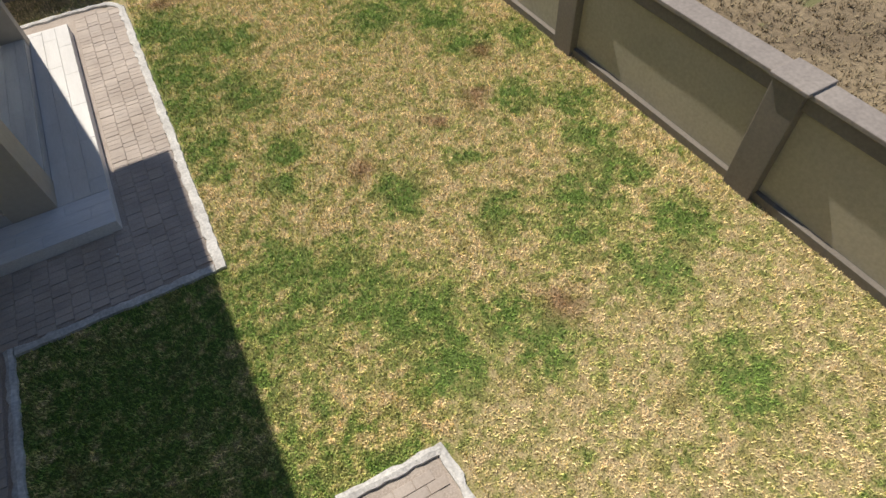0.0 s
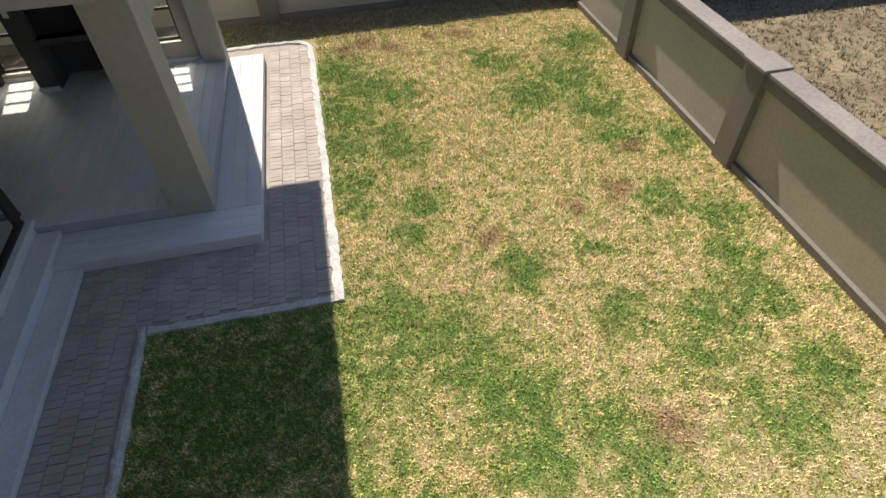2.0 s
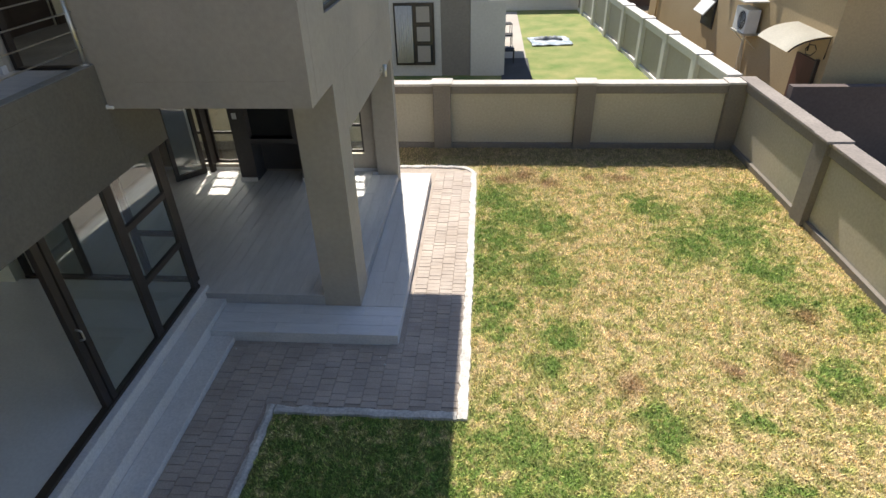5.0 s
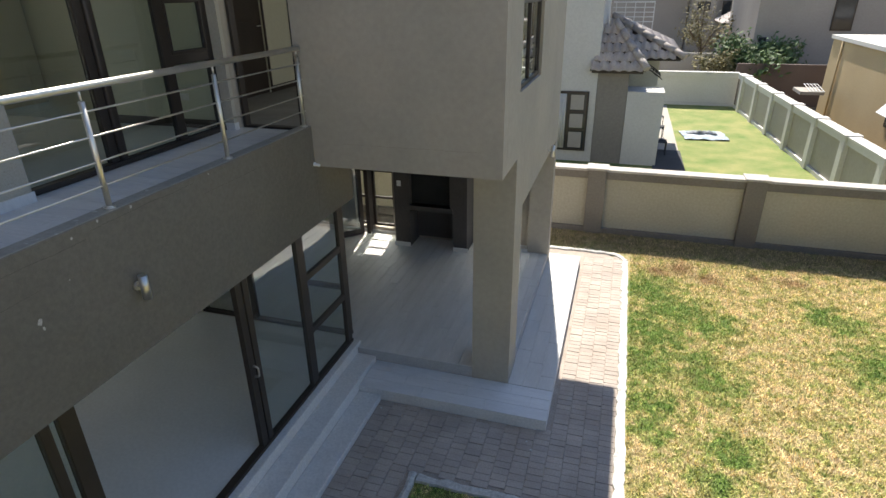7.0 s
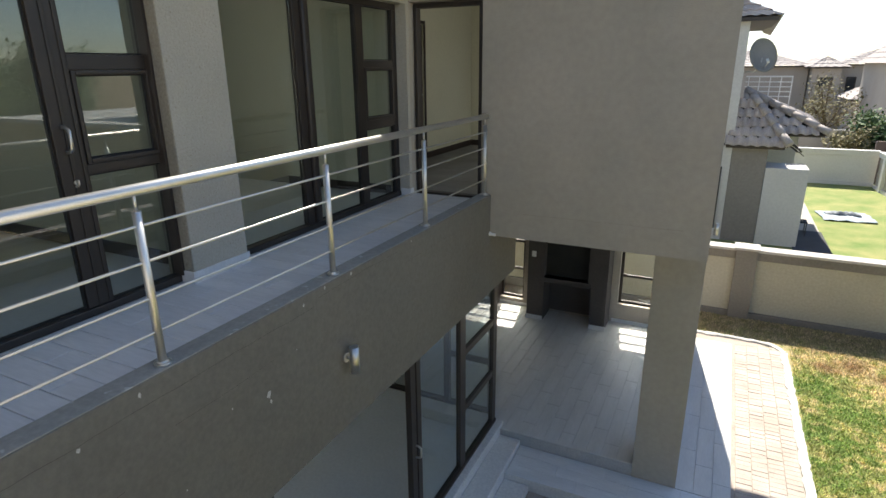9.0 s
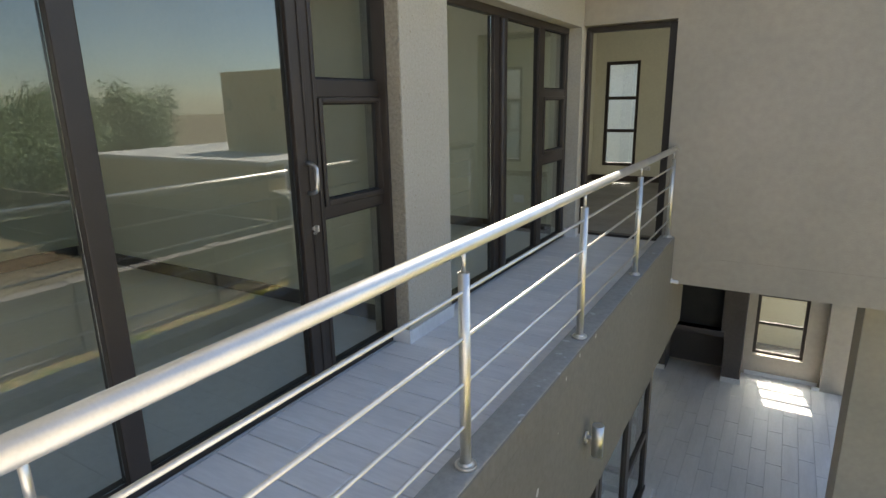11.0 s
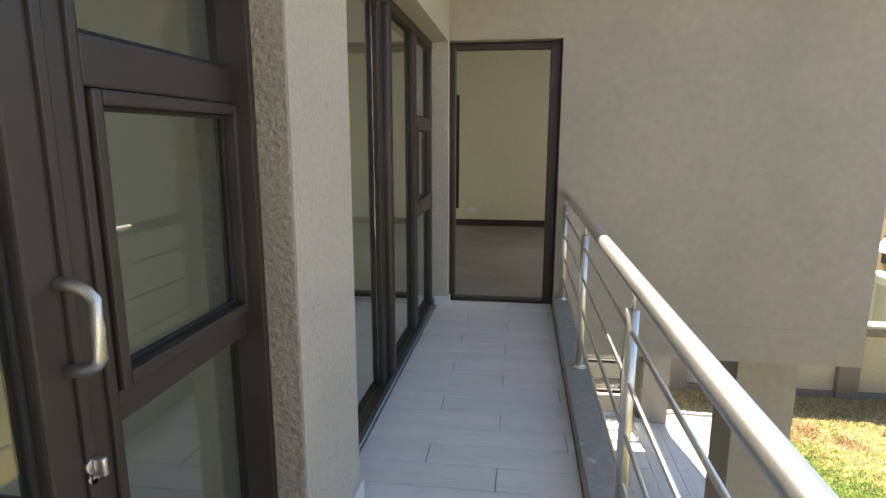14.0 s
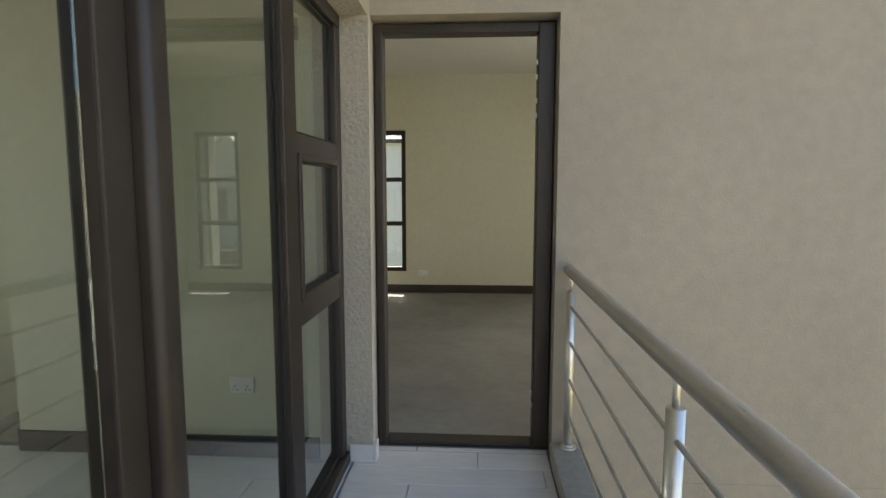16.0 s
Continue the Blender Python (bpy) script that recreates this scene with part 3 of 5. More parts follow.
# ---- boundary walls ----
def boundary(name, a, b, z1, marks, label, side, thick=0.22, low=-0.08, panel=None, trim=None, cap=None, pil=0.42):
    """A panelled boundary wall from a to b: plinth, recessed panels, top beam, pilasters at marks (metres from a) and coping."""
    a, b = Vector((*a, 0)), Vector((*b, 0))
    L = (b - a).length
    w = structure_root(name, label, "boundary wall", (a.x, a.y, 0), math.degrees(math.atan2(b.y - a.y, b.x - a.x)))
    panel, trim, cap = panel or WALL_PANEL, trim or WALL_TRIM, cap or COPING
    s = side                                        # local y of the face that is looked at
    f0, f1 = (0, thick) if s < 0 else (-thick, 0)
    part("panel_wall", box(0, L, f0 + 0.002, f1 - 0.002, low, z1 - 0.06), panel, w)
    marks = sorted(marks)
    edges = [0] + marks + [L]
    for p, q in zip(edges, edges[1:]):
        u0 = p + (pil / 2 if p in marks else 0)
        u1 = q - (pil / 2 if q in marks else 0)
        if u1 - u0 < 0.1:
            continue
        part("plinth", box(u0, u1, s * 0.075, s * -0.01, low, 0.13, 0.01), trim, w)
        part("top_beam", box(u0, u1, s * 0.075, s * -0.01, z1 - 0.24, z1 - 0.062, 0.01), trim, w)
        part("coping", box(u0 - 0.01, u1 + 0.01, s * 0.10, -s * (thick + 0.03), z1 - 0.06, z1, 0.012), cap, w)
    for m in marks:
        part("pilaster", box(m - pil / 2, m + pil / 2, s * 0.135, -s * (thick + 0.02), low, z1 - 0.02, 0.012), trim, w)
        part("pilaster_cap", box(m - pil / 2 - 0.04, m + pil / 2 + 0.04, s * 0.175, -s * (thick + 0.06), z1 - 0.018, z1 + 0.035, 0.012), cap, w)
    return w


boundary("wall_boundary_back", (-9.0, 14.05), (6.2, 14.05), 1.60, [1.2, 4.8, 8.24, 11.62, 15.0], "taupe boundary wall with lighter recessed panels and a pale coping", -1)
boundary("wall_boundary_side", (6.56, -6.0), (6.22, 14.3), 1.66, [2.0, 5.6, 9.2, 12.9, 16.5], "taupe boundary wall with lighter recessed panels beside the lawn", 1, cap=COPING_DARK)
boundary("wall_neighbour_side", (6.05, 14.6), (4.9, 32.0), 1.62, [2.0, 4.4, 6.8, 9.2, 11.6, 14.0, 16.4], "pale panelled boundary wall of the neighbouring garden", 1, panel=GREIGE, trim=NB_WHITE, cap=NB_WHITE, pil=0.3)
boundary("wall_neighbour_end", (-6, 32.1), (4.9, 32.3), 1.62, [], "pale plain boundary wall at the end of the neighbouring garden", -1, panel=NB_WHITE, trim=NB_WHITE, cap=NB_WHITE)
structure("wall_brown", box(6.6, 40, 12.82, 13.02, -0.09, 1.86), BROWN_WALL, "dark brown plastered boundary wall behind the vacant lot", "boundary wall")

# ---- upper sliding doors ----
def sliding(name, axis, at, z0, z1, posts, label, panels=(), transoms=(), fr=0.075, depth=0.07):
    """A framed glass front: posts (centre, width), glass between, transoms (between posts i and i+1 at z, height)."""
    w = structure_root(name, label, "sliding door")
    u0, u1 = posts[0][0] - posts[0][1] / 2, posts[-1][0] + posts[-1][1] / 2
    bar("track", axis, at, depth + 0.03, u0, u1, z0, z0 + 0.05, w)
    bar("head", axis, at, depth, u0, u1, z1 - 0.06, z1, w)
    for c, wd in posts:
        bar("stile", axis, at, depth * 0.95, c - wd / 2, c + wd / 2, z0 + 0.05, z1 - 0.06, w)
    for i, ((c0, w0), (c1, w1)) in enumerate(zip(posts, posts[1:])):
        a, b = c0 + w0 / 2, c1 - w1 / 2
        zz = [z0 + 0.05]
        for k, z, h in sorted(transoms, key=lambda q: q[1]):
            if k == i:
                bar("transom", axis, at, depth * 0.85, a, b, z - h / 2, z + h / 2, w)
                zz += [z - h / 2, z + h / 2]
        zz.append(z1 - 0.06)
        if i in panels:
            continue
        for p, q in zip(zz[::2], zz[1::2]):
            pane("pane", axis, at, a + 0.002, b - 0.002, p + 0.002, q - 0.002, w)
    return w


d1 = sliding("door_upper_1", "x", GX, F1, 6.04, [(0.64, 0.08), (1.62, 0.085), (2.594, 0.07), (2.678, 0.09), (3.235, 0.016)], "bronze aluminium sliding door with tinted glass, closed", transoms=((3, 5.44, 0.085), (3, 4.835, 0.06)))
part("jamb", box(GX - 0.03, -4.852, 3.212, 3.2355, F1 + 0.052, 5.978, 0.004), BRONZE, d1)
d2 = sliding("door_upper_2", "x", GX, F1, 6.04, [(3.79, 0.08), (4.715, 0.09), (5.65, 0.125), (6.32, 0.08)], "bronze aluminium sliding door with tinted glass, closed", transoms=((2, 5.42, 0.09), (2, 4.82, 0.09)))
part("front_stile", smooth(box(GX - 0.02, GX + 0.068, 4.762, 4.842, F1 + 0.052, 5.978, 0.02)), BRONZE, d2)
for z0, z1 in ((4.866, 5.396),):
    for d, a, b in ((d1, 2.725, 3.226), (d2, 5.715, 6.278)):
        for u0, u1, za, zb in ((a, a + 0.026, z0, z1), (b - 0.026, b, z0, z1), (a + 0.026, b - 0.026, z0, z0 + 0.03), (a + 0.026, b - 0.026, z1 - 0.026, z1)):
            part("sash", box(GX - 0.02, GX + 0.042, u0, u1, za, zb, 0.006), BRONZE, d)


def d_handle(parent, x, y, z, h=0.145, out=0.06):
    pts = [(x, y, z - h / 2)] + [(x + out * math.sin(a), y, z - h / 2 + 0.03 - 0.03 * math.cos(a)) for a in (0.5, 0.8, 1.1, 1.4)]
    pts += [(x + out, y, z)] + [(x + out * math.sin(a), y, z + h / 2 - 0.03 + 0.03 * math.cos(a)) for a in (1.4, 0.9, 0.4)] + [(x, y, z + h / 2)]
    part("handle", smooth(pipe(bmesh.new(), pts, 0.011)), STEEL, parent, "brushed steel D handle")


for y in (2.634, 2.70):
    part("cover_strip", box(GX + 0.03, GX + 0.041, y - 0.011, y + 0.011, F1 + 0.055, 5.975, 0.004), BRONZE, d1)
for d, y0, y1, z0, z1 in ((d1, 1.66, 2.558, 4.007, 5.978), (d1, 2.751, 3.20, 4.896, 5.370), (d1, 2.725, 3.226, 4.007, 4.803), (d1, 2.725, 3.226, 5.484, 5.978),
                          (d2, 4.845, 5.586, 4.007, 5.978), (d2, 5.741, 6.252, 4.896, 5.370), (d2, 5.715, 6.278, 4.007, 4.773), (d2, 5.715, 6.278, 5.467, 5.978)):
    g = 0.009
    for a, b, c, e in ((y0, y0 + g, z0, z1), (y1 - g, y1, z0, z1), (y0 + g, y1 - g, z0, z0 + g), (y0 + g, y1 - g, z1 - g, z1)):
        part("gasket", box(GX + 0.003, GX + 0.012, a, b, c, e, 0.002), BLACK, d)
d_handle(d1, GX + 0.033, 2.618, 5.022)
d_handle(d1, GX - 0.033, 2.60, 5.022, out=-0.06)
d_handle(d2, GX + 0.033, 3.80, 5.05)
lk = part("lock", smooth(rod(rod(bmesh.new(), (GX + 0.033, 2.634, 4.775), (GX + 0.043, 2.634, 4.775), 0.014, 16), (GX + 0.033, 2.634, 4.752), (GX + 0.041, 2.634, 4.752), 0.011, 14)), STEEL, d1, "small steel lock plate")
part("thumb_turn", smooth(box(GX + 0.043, GX + 0.066, 2.629, 2.639, 4.758, 4.792, 0.004)), STEEL, lk)

# open doorway to the bedroom
dw = structure_root("door_1", "open doorway with a dark bronze frame and no leaf", "doorway")
bar("jamb", "y", 6.59, 0.10, -4.775, -4.735, F1, 6.05, dw)
bar("jamb", "y", 6.59, 0.10, -3.99, -3.91, F1, 6.05, dw)
bar("head", "y", 6.59, 0.10, -4.735, -3.99, 6.005, 6.05, dw)
bar("threshold", "y", 6.59, 0.10, -4.735, -3.99, F1, F1 + 0.025, dw)
for z in (5.86, 5.79, 5.68, 5.61, 4.22, 4.16):
    part("keeper_plate", box(-3.997, -3.989, 6.565, 6.59, z, z + 0.022), STEEL, dw, "small steel keeper")
d3 = structure_root("door_2", "closed dark brown timber door in a dark frame", "door")
for y0, y1, z1 in ((8.0, 8.05, 6.02), (8.95, 9.0, 6.02)):
    part("jamb", box(-6.03, -5.905, y0 + 0.002, y1 - 0.002, F1, z1, 0.004), BRONZE, d3)
part("head", box(-6.03, -5.905, 8.002, 8.998, 6.022, 6.07, 0.004), BRONZE, d3)
dl = part("leaf", box(-5.985, -5.945, 8.056, 8.944, F1 + 0.008, 6.015, 0.004), SKIRT, d3)
for z0, z1 in ((4.12, 4.90), (5.05, 5.88)):
    part("panel", box(-5.946, -5.938, 8.18, 8.82, z0, z1, 0.004), SKIRT, dl)
part("lever", smooth(pipe(bmesh.new(), [(-5.945, 8.87, 4.98), (-5.90, 8.87, 4.98), (-5.895, 8.76, 4.98)], 0.010)), STEEL, dl, "steel lever handle")
window("window_room", "y", 10.90, -5.74, -5.17, 4.22, 5.98, 3, "tall bronze window with three panes")
window("window_room_2", "y", 10.90, -2.56, -1.98, 4.22, 5.98, 3, "tall bronze window with three panes")
window("window_room_outer", "x", -1.60, 7.35, 9.0, 4.35, 6.3, 2, "bronze window in the side wall", cols=2)

# ---- ground floor sliding doors ----
g1 = sliding("door_ground_1", "x", -4.08, 0.42, 2.78, [(-2.9, 0.1), (-0.9, 0.1), (1.1, 0.1), (2.78, 0.08), (2.96, 0.14), (5.03, 0.10), (5.15, 0.09), (6.28, 0.16), (7.38, 0.13)],
             "bronze aluminium stacking doors, half open", panels=(4,), transoms=((7, 2.06, 0.09), (7, 1.27, 0.09)))
d_handle(g1, -4.03, 5.03, 1.55)
g2 = sliding("door_ground_2", "y", 7.60, 0.42, 3.0, [(-6.9, 0.1), (-5.9, 0.1), (-4.9, 0.1), (-4.18, 0.1)], "bronze glazed screen between room and patio", transoms=((2, 1.27, 0.08),))
window("window_patio_1", "y", 11.93, -5.59, -5.05, 0.50, 2.48, 3, "tall bronze window with three panes beside the fireplace")
window("window_patio_3", "y", 11.93, -6.0, -5.68, 0.50, 2.48, 3, "narrow bronze window with three panes")
structure("window_post", box(-5.68, -5.59, 11.66, 11.96, PATIO, 2.478, 0.006), BRONZE, "wide dark bronze post between two windows", "post")
leaf = thing("folding_door_leaf", "dark bronze glazed folding door leaf standing open on the patio", "door", (-5.74, 11.64, PATIO), turn=-133)
part("stile", box(0, 0.09, -0.025, 0.025, 0.01, 2.1, 0.005), BRONZE, leaf)
part("stile", box(0.58, 0.67, -0.025, 0.025, 0.01, 2.1, 0.005), BRONZE, leaf)
part("bottom_rail", box(0.09, 0.58, -0.024, 0.024, 0.01, 0.14, 0.005), BRONZE, leaf)
part("top_rail", box(0.09, 0.58, -0.024, 0.024, 2.0, 2.1, 0.005), BRONZE, leaf)
part("pane", box(0.09, 0.58, -0.004, 0.004, 0.14, 2.0), GLASS, leaf, "tinted glass pane")
window("window_patio_2", "y", 11.93, -3.06, -2.26, 0.76, 2.48, 3, "tall bronze window with three panes")

# ---- steel balustrade ----
rail = thing("balcony_railing", "brushed stainless steel balcony railing with four thin rods", "railing", (-3.84, 0.83, 4.045))
X0, Y0, Z0 = -3.84, 0.83, 4.045


def local(x, y, z):
    return (x - X0, y - Y0, z - Z0)


part("handrail", smooth(rod(bmesh.new(), local(X0, 0.86, 4.897), local(X0, 6.45, 4.89), 0.027, 20)), RAIL_STEEL, rail)
for z in (4.215, 4.385, 4.56, 4.73):
    part("rod", smooth(rod(bmesh.new(), local(X0, 0.88, z + 0.004), local(X0, 6.43, z - 0.002), 0.0075, 10)), RAIL_STEEL, rail)
for y in (0.91, 2.235, 3.60, 4.97, 6.37):
    p = part("post", smooth(rod(bmesh.new(), local(X0, y, 4.05), local(X0, y, 4.80), 0.021, 16)), RAIL_STEEL, rail)
    part("pin", smooth(rod(bmesh.new(), local(X0, y, 4.80), local(X0, y, 4.885), 0.008, 10)), RAIL_STEEL, p)
    part("base_flange", smooth(rod(rod(bmesh.new(), local(X0, y, 4.046), local(X0, y, 4.056), 0.042, 20), local(X0, y, 4.056), local(X0, y, 4.066), 0.034, 20, 0.024)), RAIL_STEEL, p)

# ---- wall lamps ----
def wall_lamp(at, turn):
    w = thing("wall_lamp", "cylindrical brushed steel up-down wall lamp", "wall lamp", at, "outdoor wall lamps", turn)
    part("shade", smooth(rod(bmesh.new(), (0.075, 0, -0.10), (0.075, 0, 0.10), 0.034, 24)), STEEL, w)
    part("arm", smooth(rod(bmesh.new(), (0.012, 0, 0.0), (0.05, 0, 0.0), 0.013, 12)), STEEL, w)
    part("backplate", smooth(rod(bmesh.new(), (0, 0, 0), (0.014, 0, 0), 0.036, 20)), STEEL, w)
    return w


wall_lamp((-3.78, 3.60, 3.42), 0)
wall_lamp((-1.53, 10.5, 2.86), 0)

# ---- patio fireplace ----
fp = thing("patio_fireplace", "dark taupe plastered built-in braai fireplace with a black opening", "fireplace", (-4.0, 11.80, PATIO))
part("chimney_breast", wall_with_holes("y", -0.55, -0.002, -0.80, 0.80, 0, 3.08, [(-0.46, 0.50, -0.01, 0.85), (-0.46, 0.43, 0.95, 2.0)]), CHARCOAL, fp)
part("hearth_shelf", box(-0.46, 0.50, -0.565, -0.03, 0.85, 0.95, 0.008), CHARCOAL, fp)
# solid black block that fills the firebox opening
part("firebox", box(-0.455, 0.425, -0.40, -0.02, 0.955, 1.99), BLACK, fp, "plain black firebox block")
part("wood_store", box(-0.455, 0.495, -0.10, -0.02, 0.08, 0.845), CHARCOAL, fp)
part("skirting", box(-0.82, -0.46, -0.575, -0.553, 0, 0.09), STEP, fp)
part("skirting", box(0.50, 0.82, -0.575, -0.553, 0, 0.09), STEP, fp)
sw = thing("wall_switch", "small white plastic light switch on the fireplace wall", "switch", (-4.68, 11.248, 1.78))
part("plate", box(-0.045, 0.045, -0.010, 0.0, -0.06, 0.06, 0.003), PLASTIC, sw)
part("rocker", box(-0.012, 0.012, -0.014, -0.010, -0.02, 0.02, 0.002), PLASTIC, sw)

# ---- skirtings, sockets and small fittings of the house ----
sk = structure_root("baseboard", "dark stained timber skirting", "skirting")
for a in ((-6.578, -5.04, 6.362, 6.378, F1, 4.06), (-6.596, -6.582, 6.38, 7.4, F1, 4.06), (-8.87, -5.04, 3.602, 3.618, F1, 4.06), (-8.87, -5.04, 3.442, 3.458, F1, 4.06),
          (-8.878, -8.862, -3, 3.44, F1, 4.06), (-5.91, -1.84, 10.832, 10.848, F1, 4.055), (-5.918, -5.902, 6.68, 7.995, F1, 4.055), (-5.918, -5.902, 9.005, 10.83, F1, 4.055)):
    part("skirting_board", box(*a, 0.003), SKIRT, sk)
pale = structure_root("baseboard_tile", "pale tile skirting at the foot of the plaster piers", "skirting")
for a in ((-4.766, -4.754, 3.224, 3.762, F1, 4.04), (-4.89, -4.766, 3.224, 3.2355, F1, 4.04), (-4.766, -4.754, 6.348, 6.43, F1, 4.04), (-4.88, -4.766, 6.348, 6.358, F1, 4.04),
          (-2.09, -1.97, 11.608, 11.618, PATIO, 0.43), (-3.15, -2.0, 11.785, 11.798, PATIO, 0.43), (-7.1, -4.85, 11.785, 11.798, PATIO, 0.43)):
    part("skirting_tile", box(*a, 0.002), TILE, pale)


def socket(at):
    s = thing("wall_socket", "white plastic double wall socket above the skirting", "socket", at, "wall sockets")
    part("plate", box(-0.06, 0.06, -0.012, 0, -0.04, 0.04, 0.004), PLASTIC, s)
    for x in (-0.03, 0.03):
        part("switch", box(x - 0.008, x + 0.008, -0.016, -0.012, 0.012, 0.03, 0.002), PLASTIC, s)
        for dx, dz in ((0, 0.0), (-0.010, -0.018), (0.010, -0.018)):
            part("pin_hole", rod(bmesh.new(), (x + dx, -0.0135, dz - 0.005), (x + dx, -0.0118, dz - 0.005), 0.0035, 8), BLACK, s)


socket((-4.96, 10.848, 4.20))
socket((-5.42, 6.378, 4.32))
# steel drip spout at the end of the balcony band, wall bracket light plate
sp = thing("drain_spout", "short white plastic drain spout under the balcony corner", "spout", (-3.80, 6.40, 3.60))
part("tube", smooth(rod(bmesh.new(), (-0.06, 0, 0), (0.09, 0, -0.01), 0.017, 12)), PLASTIC, sp)
part("collar", smooth(rod(bmesh.new(), (0.015, 0, -0.002), (0.03, 0, -0.003), 0.025, 14)), PLASTIC, sp)

# hairline cracks, scrapes and chips in the dark plaster of the balcony edge
def crack(name, pts, thick, mat, parent, label, axis="x"):
    """Thin uneven strip for cracks and a joint's shadow, 1 mm proud of the wall."""
    bm = bmesh.new()
    last = None
    for k, (u, z) in enumerate(pts):
        t = thick * (0.4 + 0.6 * abs(noise.noise(Vector((u * 7, z * 7, 1)))))
        q = [bm.verts.new((-3.7788, u, z + s * t) if axis == "x" else (u, 6.4288, z + s * t)) for s in (-1, 1)]
        if last:
            bm.faces.new((last[0], q[0], q[1], last[1]))
        last = q
    return part(name, bm, mat, parent, label)


rc = random.Random(3)
for y0, y1, z in ((1.0, 3.3, 3.93), (3.35, 4.4, 3.97), (2.2, 2.9, 3.74), (1.2, 1.9, 3.55), (4.5, 5.3, 3.86)):
    k = int((y1 - y0) / 0.08)
    zz, pts = z, []
    for i in range(k + 1):
        zz += rc.uniform(-0.006, 0.006)
        pts.append((y0 + (y1 - y0) * i / k, zz))
    crack("crack", pts, 0.0018, SKIRT, band, "hairline plaster crack")
for y, z, s in ((2.83, 3.55, 0.022), (2.84, 3.50, 0.012), (3.2, 3.98, 0.010), (3.42, 4.02, 0.012), (3.72, 4.02, 0.014), (2.05, 3.99, 0.012), (1.75, 3.90, 0.010), (4.6, 4.01, 0.009), (2.55, 3.62, 0.006), (2.2, 3.35, 0.006), (3.1, 3.72, 0.005)):
    bm = bmesh.new()
    bm.faces.new([bm.verts.new((-3.7785, y + s * rc.uniform(0.5, 1.1) * math.cos(a), z + s * rc.uniform(0.6, 1.5) * math.sin(a))) for a in [i * math.tau / 9 for i in range(9)]])
    part("chip", bm, SCUFF, band, "pale chip in the plaster")
# shadow line of the box's plaster joint, drawn as a darker strip
crack("crack", [(-3.4 + 0.06 * i, 3.855 + rc.uniform(-0.003, 0.003)) for i in range(28)], 0.0014, WALL_TRIM, box_front, "faint plaster joint with its shadow line painted dark", "y")
for k, (x, y, s) in enumerate(((-1.02, 6.30, 0.017), (-1.10, 6.44, 0.012), (-3.20, 6.52, 0.013))):
    g = thing("pebble", "small pale pebble lying on the pavers", "pebble", (x, y, 0.018), "pebbles on the paving")
    bm = bmesh.new()
    bmesh.ops.create_icosphere(bm, subdivisions=2, radius=s)
    for v in bm.verts:
        v.co *= 1 + 0.25 * noise.noise(v.co * 60 + Vector((k, 0, 0)))
        v.co.z = v.co.z * 0.6 + s * 0.5
    part("stone", smooth(bm), PEBBLE, g)

# ---- the neighbour behind ----
def tiled_slope(corners, course=0.34, width=0.30, lift=0.045):
    """A tiled roof slope in one skin, stepped at each course: eave a-b, ridge d-c."""
    a, b, c, d = [Vector(p) for p in corners]
    n = (b - a).cross(d - a).normalized()
    if n.z < 0:
        n = -n
    rows = max(2, int(((d - a).length + (c - b).length) / 2 / course))
    cols = max(4, int((b - a).length / width) * 4)
    bm = bmesh.new()
    last = None
    for r in range(rows):
        for v, up in ((r / rows, lift), ((r + 1) / rows - 0.002, 0.008)):
            p = [bm.verts.new((a + (b - a) * k / cols) * (1 - v) + (d + (c - d) * k / cols) * v + n * (up + 0.03 * math.sin(k / 4 * math.tau))) for k in range(cols + 1)]
            if last:
                for k in range(cols):
                    bm.faces.new((last[k], last[k + 1], p[k + 1], p[k]))
            last = p
    return bm


TILE_CACHE = {}


def roof_tile_mesh(width, course):
    key = (round(width, 3), round(course, 3))
    if key not in TILE_CACHE:
        bm = bmesh.new()
        k = 8
        top = [[bm.verts.new((width * (i / k - 0.5), y, z + 0.035 * math.sin(i / k * math.tau))) for i in range(k + 1)] for y, z in ((-course * 0.58, 0.055), (course * 0.5, 0.015))]
        low = [bm.verts.new((v.co.x, v.co.y, v.co.z - 0.022)) for v in top[0]]
        for i in range(k):
            bm.faces.new((top[0][i], top[0][i + 1], top[1][i + 1], top[1][i]))
            bm.faces.new((low[i], low[i + 1], top[0][i + 1], top[0][i]))
        TILE_CACHE[key] = mesh("roof_tile", smooth(bm), ROOF_PIECE)
    return TILE_CACHE[key]


def laid_tiles(corners, parent, course=0.34, width=0.30):
    """Single roof tiles laid course by course over a boarded slope: eave a-b, ridge d-c."""
    a, b, c, d = [Vector(p) for p in corners]
    u = (b - a).normalized()
    n = u.cross(d - a).normalized()
    if n.z < 0:
        n = -n
    s = n.cross(u)
    if s.z < 0:
        s = -s
    m = Matrix((u, s, n)).transposed().to_4x4()
    if m.to_3x3().determinant() < 0:
        m = Matrix((-u, s, n)).transposed().to_4x4()
    rows = max(2, round(((d - a).dot(s)) / course))
    for r in range(rows):
        v = (r + 0.5) / rows
        p, q = a + (d - a) * v, b + (c - b) * v
        L = (q - p).length
        k = max(1, round(L / width))
        me = roof_tile_mesh(L / k, (d - a).dot(s) / rows)
        for i in range(k):
            o = new("roof_tile", me)
            o.parent = parent
            o.matrix_basis = Matrix.Translation(p + (q - p) * (i + 0.5) / k) @ m


def slope_board(corners):
    bm = bmesh.new()
    bm.faces.new([bm.verts.new(Vector(p) - Vector((0, 0, 0.02))) for p in corners])
    bmesh.ops.solidify(bm, geom=bm.faces[:], thickness=0.03)
    return bm


